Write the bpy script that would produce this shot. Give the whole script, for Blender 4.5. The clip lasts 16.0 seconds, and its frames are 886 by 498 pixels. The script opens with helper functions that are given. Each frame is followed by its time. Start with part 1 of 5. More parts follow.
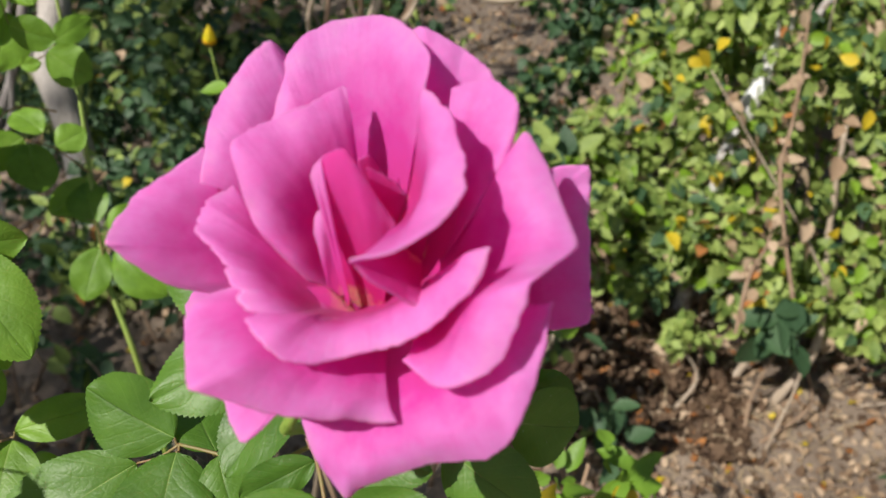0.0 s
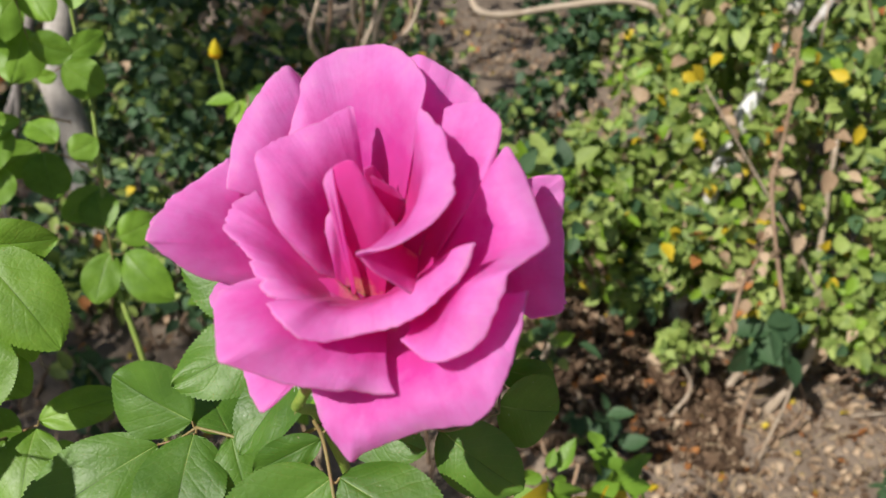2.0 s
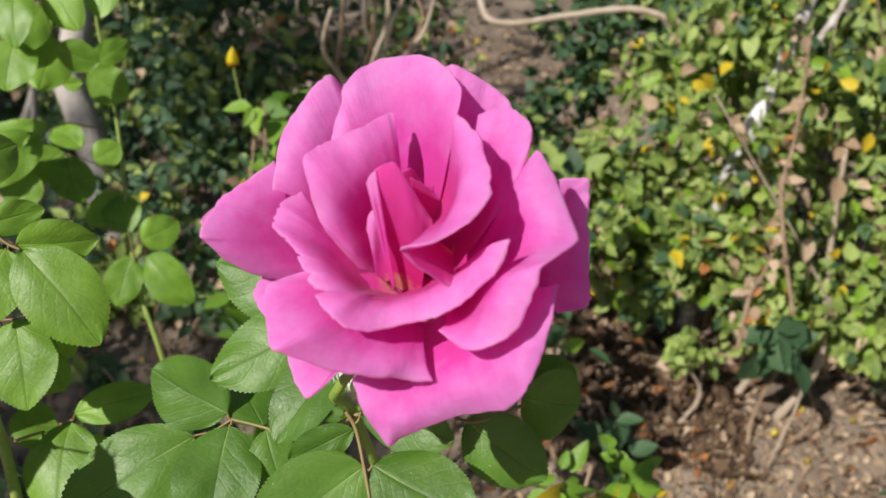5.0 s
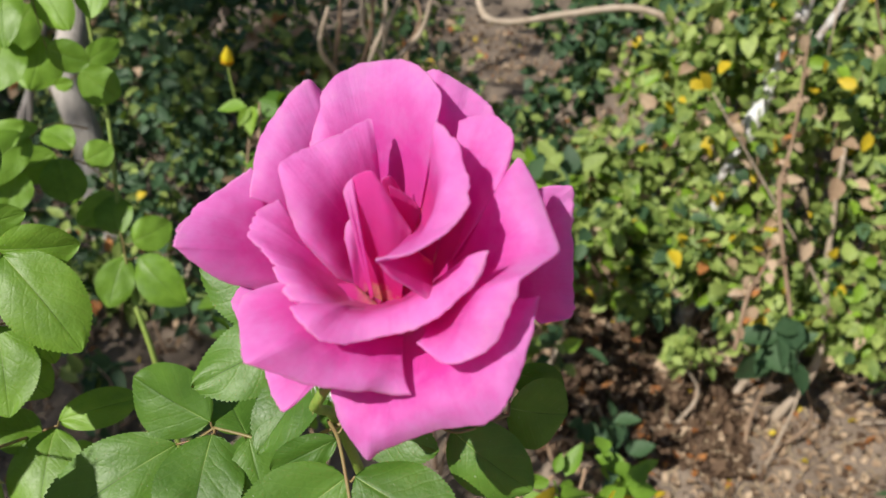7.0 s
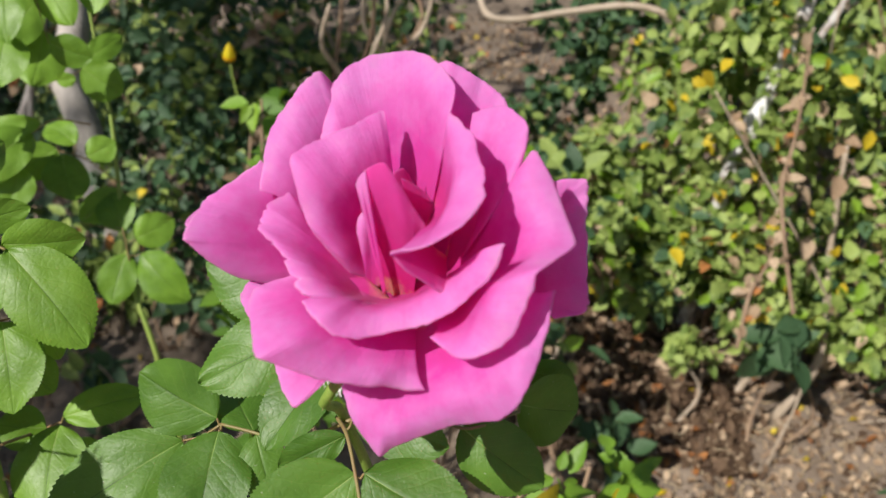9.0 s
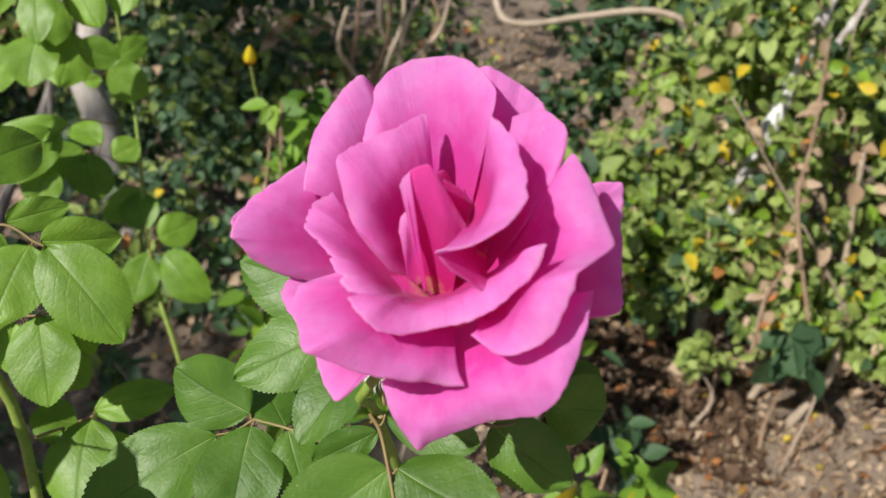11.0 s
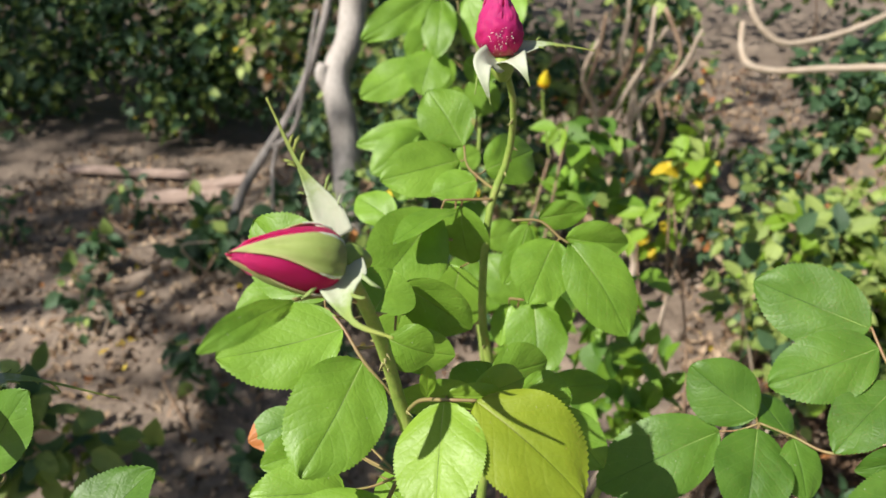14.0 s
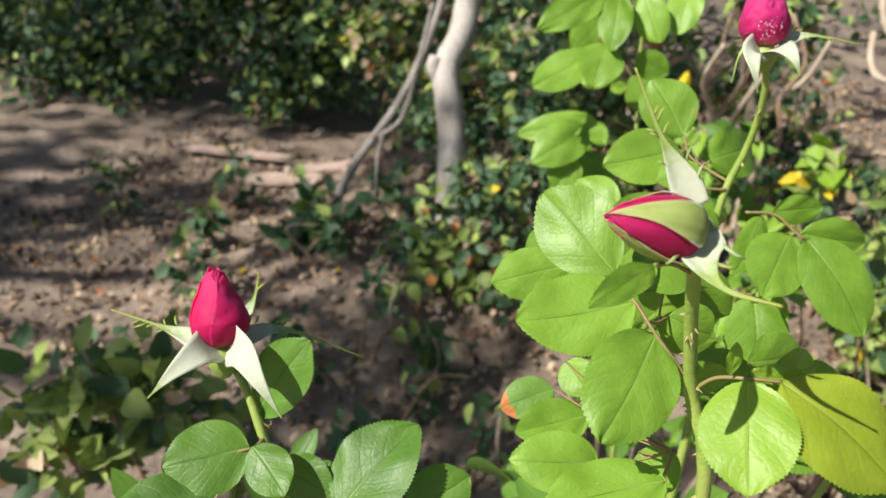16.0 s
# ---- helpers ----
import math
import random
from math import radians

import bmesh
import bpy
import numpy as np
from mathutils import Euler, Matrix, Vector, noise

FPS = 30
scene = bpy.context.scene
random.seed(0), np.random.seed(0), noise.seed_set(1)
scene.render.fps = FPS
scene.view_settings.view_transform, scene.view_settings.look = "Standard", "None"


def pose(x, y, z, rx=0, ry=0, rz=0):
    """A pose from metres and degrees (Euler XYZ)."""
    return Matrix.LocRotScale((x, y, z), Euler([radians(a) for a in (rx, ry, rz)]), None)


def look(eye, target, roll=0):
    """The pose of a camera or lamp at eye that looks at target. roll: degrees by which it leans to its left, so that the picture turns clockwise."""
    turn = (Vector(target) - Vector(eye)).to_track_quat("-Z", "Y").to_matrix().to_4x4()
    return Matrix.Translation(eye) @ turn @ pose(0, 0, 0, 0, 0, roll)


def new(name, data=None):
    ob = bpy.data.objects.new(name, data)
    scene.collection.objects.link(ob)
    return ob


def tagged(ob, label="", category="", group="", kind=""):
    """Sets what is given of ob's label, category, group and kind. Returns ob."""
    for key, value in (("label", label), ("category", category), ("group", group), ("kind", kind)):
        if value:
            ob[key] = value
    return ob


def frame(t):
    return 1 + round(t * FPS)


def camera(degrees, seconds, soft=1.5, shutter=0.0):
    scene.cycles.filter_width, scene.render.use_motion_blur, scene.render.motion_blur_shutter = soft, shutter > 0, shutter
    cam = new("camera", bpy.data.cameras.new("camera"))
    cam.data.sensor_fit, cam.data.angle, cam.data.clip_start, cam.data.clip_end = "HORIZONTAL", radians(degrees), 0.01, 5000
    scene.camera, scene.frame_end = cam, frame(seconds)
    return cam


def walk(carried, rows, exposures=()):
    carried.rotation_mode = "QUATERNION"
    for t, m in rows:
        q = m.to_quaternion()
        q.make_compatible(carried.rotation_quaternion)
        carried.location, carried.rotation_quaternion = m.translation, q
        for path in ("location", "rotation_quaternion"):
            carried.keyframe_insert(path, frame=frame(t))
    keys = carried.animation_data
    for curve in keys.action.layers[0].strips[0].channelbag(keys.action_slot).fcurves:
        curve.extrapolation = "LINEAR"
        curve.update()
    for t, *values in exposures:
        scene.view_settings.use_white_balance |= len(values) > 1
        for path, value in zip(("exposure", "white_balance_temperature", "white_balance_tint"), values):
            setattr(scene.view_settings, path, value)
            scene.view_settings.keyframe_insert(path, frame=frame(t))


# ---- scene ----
import functools

cam = camera(58.6, 16.0)
PATH = [
    (0, (0.014, 0.010, 1.514), (-0.051, 1.774, 0.574), 0.9),
    (0.5, (0.013, 0.005, 1.516), (-0.049, 1.770, 0.577), 1.1),
    (1, (0.014, -0.002, 1.518), (-0.046, 1.766, 0.585), 1.1),
    (1.5, (0.016, -0.015, 1.519), (-0.046, 1.759, 0.597), 1.1),
    (2, (0.017, -0.021, 1.526), (-0.046, 1.755, 0.611), 1.3),
    (2.5, (0.016, -0.027, 1.529), (-0.049, 1.754, 0.621), 1.3),
    (3, (0.008, -0.031, 1.527), (-0.056, 1.751, 0.622), 1.5),
    (3.5, (0.007, -0.037, 1.529), (-0.061, 1.746, 0.626), 1.5),
    (4, (0.006, -0.040, 1.531), (-0.070, 1.744, 0.631), 1.4),
    (6.5, (0.015, -0.031, 1.529), (-0.069, 1.754, 0.630), 1.2),
    (7, (0.015, -0.030, 1.531), (-0.066, 1.752, 0.628), 1.3),
    (7.5, (0.012, -0.028, 1.532), (-0.069, 1.754, 0.627), 1.4),
    (8, (0.011, -0.028, 1.529), (-0.068, 1.753, 0.622), 1.4),
    (10.5, (0.008, -0.029, 1.528), (-0.085, 1.751, 0.621), 1.4),
    (11, (0.002, -0.035, 1.530), (-0.106, 1.747, 0.630), 1.6),
    (11.5, (-0.012, -0.043, 1.533), (-0.145, 1.741, 0.638), 1.8),
    (12, (-0.027, -0.054, 1.532), (-0.194, 1.730, 0.642), 2.2),
    (12.5, (-0.061, -0.075, 1.536), (-0.281, 1.707, 0.656), 2.7),
    (13, (-0.103, -0.096, 1.540), (-0.398, 1.681, 0.669), 3.4),
    (13.5, (-0.154, -0.108, 1.542), (-0.539, 1.654, 0.677), 4.1),
    (14, (-0.180, -0.120, 1.539), (-0.657, 1.619, 0.674), 4.4),
    (14.5, (-0.204, -0.135, 1.538), (-0.746, 1.583, 0.670), 4.6),
    (15, (-0.225, -0.147, 1.535), (-0.814, 1.554, 0.664), 4.9),
    (15.5, (-0.248, -0.157, 1.528), (-0.867, 1.530, 0.652), 5.5),
    (16, (-0.264, -0.164, 1.525), (-0.906, 1.512, 0.641), 5.8),
]
walk(cam, [(t, look(eye, target, roll)) for t, eye, target, roll in PATH], ((0, 0.06), (12, 0.06), (13, 0.18), (14, 0.43), (16, 0.54)))
cam.data.dof.use_dof, cam.data.dof.focus_distance, cam.data.dof.aperture_fstop = True, 0.34, 13

# ---- world, sun ----
SUN_WAY = Vector((0.60, 0.70, -0.82)).normalized()
world = bpy.data.worlds.new("world")
scene.world = world
world.use_nodes = True
wn = world.node_tree
sky = wn.nodes.new("ShaderNodeTexSky")
sky.sky_type, sky.sun_disc = "NISHITA", False
sky.sun_elevation, sky.sun_rotation = math.asin(-SUN_WAY.z), math.atan2(-SUN_WAY.x, -SUN_WAY.y)
wn.links.new(sky.outputs[0], wn.nodes["Background"].inputs[0])
wn.nodes["Background"].inputs[1].default_value = 0.052
sun = new("sun", bpy.data.lights.new("sun", "SUN"))
sun.data.energy, sun.data.angle, sun.data.color = 5.0, radians(0.53), (1.0, 0.95, 0.87)
sun.matrix_world = look(-SUN_WAY * 20, (0, 0, 0))


# ---- materials ----
def shader(name):
    m = bpy.data.materials.new(name)
    m.use_nodes = True
    nt = m.node_tree
    return m, nt, nt.nodes["Principled BSDF"], nt.nodes["Material Output"]


def node(nt, kind, **values):
    n = nt.nodes.new("ShaderNode" + kind)
    for key, value in values.items():
        n.inputs[key].default_value = value
    return n


def ramp(nt, fac, *stops):
    r = nt.nodes.new("ShaderNodeValToRGB")
    els = r.color_ramp.elements
    while len(els) < len(stops):
        els.new(0.5)
    for e, (p, c) in zip(els, stops):
        e.position, e.color = p, (*c, 1)
    nt.links.new(fac, r.inputs[0])
    return r.outputs[0]


def calc(nt, op, a, b=0.0, c=0.0):
    n = nt.nodes.new("ShaderNodeMath")
    n.operation = op
    for i, v in enumerate((a, b, c)):
        if isinstance(v, (int, float)):
            n.inputs[i].default_value = v
        else:
            nt.links.new(v, n.inputs[i])
    return n.outputs[0]


def mix(nt, fac, a, b, blend="MIX"):
    n = nt.nodes.new("ShaderNodeMix")
    n.data_type, n.blend_type = "RGBA", blend
    for i, v in ((0, fac), (6, a), (7, b)):
        if isinstance(v, (int, float)):
            n.inputs[i].default_value = v
        elif isinstance(v, tuple):
            n.inputs[i].default_value = (*v, 1)
        else:
            nt.links.new(v, n.inputs[i])
    return n.outputs[2]


def noise_fac(nt, scale, detail=4.0, rough=0.55, vector=None, stretch=None):
    n = node(nt, "TexNoise", Scale=scale, Detail=detail, Roughness=rough)
    if vector is None:
        vector = nt.nodes.new("ShaderNodeTexCoord").outputs["Object"]
    if stretch:
        m = node(nt, "Mapping", Scale=stretch)
        nt.links.new(vector, m.inputs[0])
        vector = m.outputs[0]
    nt.links.new(vector, n.inputs["Vector"])
    return n.outputs["Fac"]


def bump(nt, bsdf, height, strength, distance):
    b = node(nt, "Bump", Strength=strength, Distance=distance)
    nt.links.new(height, b.inputs["Height"])
    nt.links.new(b.outputs[0], bsdf.inputs["Normal"])
    return b.outputs[0]


def glow_through(nt, bsdf, out, color, amount, normal=None):
    """Light passes a thin sheet: part of the surface is translucent."""
    tr = nt.nodes.new("ShaderNodeBsdfTranslucent")
    if isinstance(color, tuple):
        tr.inputs[0].default_value = (*color, 1)
    else:
        nt.links.new(color, tr.inputs[0])
    if normal is not None:
        nt.links.new(normal, tr.inputs["Normal"])
    ms = nt.nodes.new("ShaderNodeMixShader")
    ms.inputs[0].default_value = amount
    nt.links.new(bsdf.outputs[0], ms.inputs[1])
    nt.links.new(tr.outputs[0], ms.inputs[2])
    nt.links.new(ms.outputs[0], out.inputs[0])


def petal_material(name, deep, mid, pale, rim, through_color, rough=0.5):
    m, nt, bs, out = shader(name)
    uv = nt.nodes.new("ShaderNodeUVMap").outputs[0]
    sep = nt.nodes.new("ShaderNodeSeparateXYZ")
    nt.links.new(uv, sep.inputs[0])
    veins = noise_fac(nt, 1.0, 5, 0.65, uv, (64.0, 2.6, 1.0))
    cloud = noise_fac(nt, 95.0, 5, 0.65)
    v = calc(nt, "ADD", calc(nt, "MULTIPLY", sep.outputs[1], 0.75), calc(nt, "MULTIPLY", calc(nt, "SUBTRACT", cloud, 0.5), 0.42))
    col = ramp(nt, v, (0.0, deep), (0.07, tuple(c * f for c, f in zip(mid, (0.90, 0.50, 0.62)))), (0.29, mid), (0.55, pale), (0.74, rim))
    col = mix(nt, calc(nt, "MULTIPLY", veins, 0.26), col, tuple(c * 0.74 for c in mid))
    nt.links.new(col, bs.inputs["Base Color"])
    bs.inputs["Roughness"].default_value = rough
    bs.inputs["Specular IOR Level"].default_value = 0.28
    bs.inputs["Sheen Weight"].default_value = 0.12
    h = calc(nt, "ADD", calc(nt, "MULTIPLY", veins, 0.8), calc(nt, "MULTIPLY", noise_fac(nt, 220.0, 3), 0.8))
    b = bump(nt, bs, h, 0.30, 0.0014)
    glow_through(nt, bs, out, mix(nt, 0.5, col, through_color), 0.60, b)
    return m


PETAL = petal_material("pink_petal", (0.80, 0.42, 0.30), (0.89, 0.115, 0.64), (0.97, 0.44, 0.96), (0.98, 0.70, 0.99), (1.0, 0.09, 0.60))
PETAL_INNER = petal_material("deep_pink_petal", (0.80, 0.46, 0.26), (0.82, 0.05, 0.44), (0.86, 0.12, 0.58), (0.94, 0.46, 0.90), (1.0, 0.06, 0.50))
BUD_PETAL = petal_material("crimson_petal", (0.62, 0.20, 0.14), (0.76, 0.024, 0.20), (0.82, 0.036, 0.25), (0.86, 0.07, 0.32), (0.9, 0.03, 0.22), 0.5)
BUD_PINK = petal_material("cerise_petal", (0.70, 0.28, 0.22), (0.76, 0.045, 0.30), (0.80, 0.08, 0.38), (0.84, 0.18, 0.46), (0.9, 0.05, 0.32), 0.5)


def leaf_material(name, dark, light, rib, through_color, rough=0.43, spots=0.0, burnt=0.0):
    """Green leaf with a midrib pale at the stalk and then dark as a shaded groove, side veins, and a paler underside
    tone in patches.
    """
    m, nt, bs, out = shader(name)
    uv = nt.nodes.new("ShaderNodeUVMap").outputs[0]
    sep = nt.nodes.new("ShaderNodeSeparateXYZ")
    nt.links.new(uv, sep.inputs[0])
    side = calc(nt, "ABSOLUTE", calc(nt, "MULTIPLY", calc(nt, "SUBTRACT", sep.outputs[0], 0.5), 2.0))
    info = nt.nodes.new("ShaderNodeObjectInfo")
    island = nt.nodes.new("ShaderNodeNewGeometry")
    rnd = calc(nt, "FRACT", calc(nt, "ADD", info.outputs["Random"], island.outputs["Random Per Island"]))
    cloud = noise_fac(nt, 42.0, 6, 0.66)
    f = calc(nt, "ADD", calc(nt, "MULTIPLY", rnd, 0.5), calc(nt, "MULTIPLY_ADD", calc(nt, "SUBTRACT", cloud, 0.5), 1.3, 0.27))
    col = ramp(nt, f, (0.15, dark), (0.9, light))
    w = calc(nt, "ADD", calc(nt, "MULTIPLY", sep.outputs[1], 6.5), calc(nt, "ADD", calc(nt, "MULTIPLY", side, -2.4), calc(nt, "MULTIPLY", noise_fac(nt, 45.0, 2), 1.1)))
    saw = calc(nt, "ABSOLUTE", calc(nt, "SUBTRACT", calc(nt, "FRACT", w), 0.5))
    vein = calc(nt, "LESS_THAN", saw, 0.030)
    mid = calc(nt, "LESS_THAN", side, calc(nt, "MULTIPLY_ADD", sep.outputs[1], -0.014, 0.020))
    col = mix(nt, calc(nt, "MULTIPLY", vein, 0.08), col, rib)
    # beyond the stalk the groove's shade is put into the midrib colour
    along = ramp(nt, sep.outputs[1], (0.12, rib), (0.5, tuple(c * 0.55 for c in dark)))
    col = mix(nt, calc(nt, "MULTIPLY", mid, 0.8), col, along)
    if spots:
        sp = calc(nt, "GREATER_THAN", noise_fac(nt, 26.0, 3, 0.6), 0.72)
        col = mix(nt, calc(nt, "MULTIPLY", sp, spots), col, (0.28, 0.16, 0.04))
    if burnt:
        edge = calc(nt, "GREATER_THAN", calc(nt, "ADD", sep.outputs[1], calc(nt, "MULTIPLY", noise_fac(nt, 140.0, 3), 0.35)), 0.95)
        col = mix(nt, calc(nt, "MULTIPLY", edge, burnt), col, (0.55, 0.17, 0.05))
    dust = calc(nt, "GREATER_THAN", noise_fac(nt, 620.0, 2), 0.755)
    col = mix(nt, calc(nt, "MULTIPLY", dust, 0.45), col, (0.62, 0.66, 0.52))
    nt.links.new(col, bs.inputs["Base Color"])
    gl = calc(nt, "ADD", rough - 0.07, calc(nt, "MULTIPLY", noise_fac(nt, 130.0, 3), 0.25))
    nt.links.new(gl, bs.inputs["Roughness"])
    bs.inputs["Specular IOR Level"].default_value = 0.45
    h = calc(nt, "ADD", calc(nt, "MULTIPLY", calc(nt, "SMOOTH_MIN", saw, 0.14, 0.1), 1.9), calc(nt, "ADD", calc(nt, "MULTIPLY", noise_fac(nt, 420.0, 2), 0.6), calc(nt, "MULTIPLY", noise_fac(nt, 90.0, 3), 1.7)))
    h = calc(nt, "ADD", h, calc(nt, "MULTIPLY", calc(nt, "SMOOTH_MIN", side, 0.07, 0.06), 22.0))
    cells = node(nt, "TexVoronoi", Scale=330.0)
    cells.feature = "DISTANCE_TO_EDGE"
    nt.links.new(nt.nodes.new("ShaderNodeTexCoord").outputs["Object"], cells.inputs["Vector"])
    h = calc(nt, "ADD", h, calc(nt, "MULTIPLY", calc(nt, "MINIMUM", cells.outputs["Distance"], 0.25), 0.8))
    b = bump(nt, bs, h, 0.26, 0.0009)
    glow_through(nt, bs, out, mix(nt, 0.6, col, through_color), 0.22, b)
    return m


LEAF = leaf_material("rose_leaf", (0.054, 0.134, 0.015), (0.122, 0.25, 0.032), (0.30, 0.44, 0.11), (0.28, 0.50, 0.02), spots=0.5)
LEAF_BURNT = leaf_material("burnt_rose_leaf", (0.095, 0.205, 0.03), (0.18, 0.33, 0.06), (0.34, 0.46, 0.13), (0.3, 0.45, 0.03), burnt=0.9)
LEAF_YOUNG = leaf_material("young_rose_leaf", (0.17, 0.30, 0.02), (0.25, 0.41, 0.04), (0.42, 0.50, 0.14), (0.4, 0.6, 0.03), spots=0.5)
LEAF_OLIVE = leaf_material("olive_rose_leaf", (0.17, 0.24, 0.012), (0.28, 0.36, 0.025), (0.36, 0.38, 0.10), (0.35, 0.45, 0.02), spots=0.5)
LEAF_MID = leaf_material("bright_rose_leaf", (0.11, 0.225, 0.018), (0.23, 0.41, 0.045), (0.34, 0.46, 0.13), (0.34, 0.56, 0.02), spots=0.5)
LEAF_FAR = leaf_material("shrub_leaf", (0.095, 0.165, 0.030), (0.42, 0.52, 0.14), (0.25, 0.36, 0.1), (0.30, 0.48, 0.03), 0.5)
LEAF_DARK = leaf_material("dark_shrub_leaf", (0.026, 0.066, 0.030), (0.085, 0.165, 0.070), (0.13, 0.2, 0.1), (0.10, 0.22, 0.04), 0.5)
LEAF_YELLOW = leaf_material("yellow_leaf", (0.50, 0.36, 0.015), (0.72, 0.55, 0.03), (0.6, 0.5, 0.1), (0.8, 0.6, 0.03), 0.5)
LEAF_RUST = leaf_material("rusty_leaf", (0.30, 0.10, 0.03), (0.55, 0.24, 0.07), (0.4, 0.2, 0.08), (0.6, 0.22, 0.05), 0.7)
DARK_LITTER = leaf_material("dark_fallen_leaf", (0.07, 0.04, 0.025), (0.22, 0.14, 0.085), (0.2, 0.13, 0.08), (0.2, 0.1, 0.04), 0.8)
LEAF_DRY = leaf_material("dry_leaf", (0.28, 0.17, 0.095), (0.70, 0.54, 0.38), (0.3, 0.2, 0.1), (0.4, 0.22, 0.08), 0.75)


def grain_material(name, colors, scale, rough=0.8, stretch=None, height=0.002, strength=0.6, fine=None):
    m, nt, bs, out = shader(name)
    n1 = noise_fac(nt, scale, 6, 0.62, None, stretch)
    n2 = noise_fac(nt, fine or scale * 7, 4, 0.6, None, stretch)
    f = calc(nt, "ADD", calc(nt, "MULTIPLY", n1, 0.65), calc(nt, "MULTIPLY", n2, 0.35))
    k = len(colors)
    col = ramp(nt, f, *[(0.28 + 0.44 * i / (k - 1), c) for i, c in enumerate(colors)])
    nt.links.new(col, bs.inputs["Base Color"])
    bs.inputs["Roughness"].default_value = rough
    bump(nt, bs, calc(nt, "ADD", n1, n2), strength, height)
    return m


CANE = grain_material("green_cane", ((0.14, 0.24, 0.03), (0.25, 0.35, 0.065), (0.33, 0.35, 0.10)), 60, 0.5, None, 0.0008)
RACHIS = grain_material("reddish_stalk", ((0.20, 0.23, 0.06), (0.26, 0.19, 0.08), (0.26, 0.09, 0.06)), 45, 0.5, None, 0.0004)
def sepal_material(name, green_from):
    """Downy and whitish near the base, green from a share of the length on."""
    m, nt, bs, out = shader(name)
    sep = nt.nodes.new("ShaderNodeSeparateXYZ")
    nt.links.new(nt.nodes.new("ShaderNodeUVMap").outputs[0], sep.inputs[0])
    down = noise_fac(nt, 260.0, 5)
    f = calc(nt, "ADD", calc(nt, "SUBTRACT", sep.outputs[1], green_from - 0.5), calc(nt, "MULTIPLY", calc(nt, "SUBTRACT", down, 0.5), 0.5))
    col = ramp(nt, f, (0.08, (0.58, 0.61, 0.47)), (0.34, (0.50, 0.56, 0.38)), (0.52, (0.29, 0.40, 0.11)), (1.0, (0.34, 0.38, 0.08)))
    nt.links.new(col, bs.inputs["Base Color"])
    bs.inputs["Roughness"].default_value = 0.75
    b = bump(nt, bs, down, 0.5, 0.0006)
    glow_through(nt, bs, out, mix(nt, 0.5, col, (0.5, 0.6, 0.2)), 0.2, b)
    return m


def wrapped_sepal_material():
    """Green sepal round a bud, with a thin downy white margin and a brownish base."""
    m, nt, bs, out = shader("wrapped_sepal")
    sep = nt.nodes.new("ShaderNodeSeparateXYZ")
    nt.links.new(nt.nodes.new("ShaderNodeUVMap").outputs[0], sep.inputs[0])
    side = calc(nt, "ABSOLUTE", calc(nt, "MULTIPLY", calc(nt, "SUBTRACT", sep.outputs[0], 0.5), 2.0))
    grain = noise_fac(nt, 180.0, 5)
    col = ramp(nt, calc(nt, "ADD", sep.outputs[1], calc(nt, "MULTIPLY", calc(nt, "SUBTRACT", grain, 0.5), 0.6)), (0.0, (0.17, 0.20, 0.06)), (0.35, (0.26, 0.34, 0.08)), (0.8, (0.36, 0.43, 0.13)), (1.0, (0.45, 0.40, 0.18)))
    col = mix(nt, calc(nt, "GREATER_THAN", side, 0.88), col, (0.66, 0.70, 0.56))
    nt.links.new(col, bs.inputs["Base Color"])
    bs.inputs["Roughness"].default_value = 0.6
    bump(nt, bs, grain, 0.4, 0.0005)
    return m


WRAPPED_SEPAL = wrapped_sepal_material()
SEPAL = sepal_material("downy_sepal", 0.5)
SEPAL_PALE = sepal_material("pale_downy_sepal", 0.95)
SEPAL_GREEN = grain_material("green_sepal", ((0.17, 0.27, 0.05), (0.28, 0.38, 0.09), (0.40, 0.46, 0.18)), 110, 0.6, None, 0.0005)
GREY_TWIG = grain_material("grey_dead_wood", ((0.15, 0.13, 0.12), (0.29, 0.26, 0.24), (0.42, 0.39, 0.36)), 24, 0.9, None, 0.004)
STRAW = grain_material("straw", ((0.30, 0.21, 0.12), (0.52, 0.40, 0.25), (0.68, 0.56, 0.38)), 9, 0.8, None, 0.001)
THORN = grain_material("thorn", ((0.30, 0.30, 0.10), (0.42, 0.36, 0.16)), 200, 0.5, None, 0.0002)
STAMEN = grain_material("stamen", ((0.55, 0.40, 0.12), (0.72, 0.60, 0.30)), 300, 0.6, None, 0.0002)
SOIL = grain_material("soil", ((0.065, 0.047, 0.035), (0.17, 0.128, 0.096), (0.26, 0.202, 0.155), (0.40, 0.318, 0.242)), 4.5, 0.95, None, 0.012, 0.9, 38)
BARK = grain_material("pale_bark", ((0.22, 0.19, 0.165), (0.42, 0.38, 0.34), (0.62, 0.57, 0.53)), 14, 0.85, (1, 1, 0.35), 0.006, 0.7)
WHITEWASH = grain_material("flaking_whitewash", ((0.13, 0.09, 0.06), (0.24, 0.18, 0.13), (0.74, 0.74, 0.75), (0.86, 0.86, 0.88)), 9, 0.8, None, 0.008, 0.6, 40)
TWIG = grain_material("dry_twig", ((0.15, 0.09, 0.055), (0.30, 0.20, 0.13), (0.42, 0.31, 0.22)), 30, 0.85, None, 0.003)
PALE_TWIG = grain_material("pale_vine", ((0.30, 0.22, 0.15), (0.46, 0.37, 0.28), (0.56, 0.47, 0.38)), 22, 0.8, None, 0.002)
PLANK = grain_material("weathered_plank", ((0.24, 0.17, 0.13), (0.45, 0.33, 0.27), (0.60, 0.46, 0.40)), 9, 0.85, (6, 1, 6), 0.002)
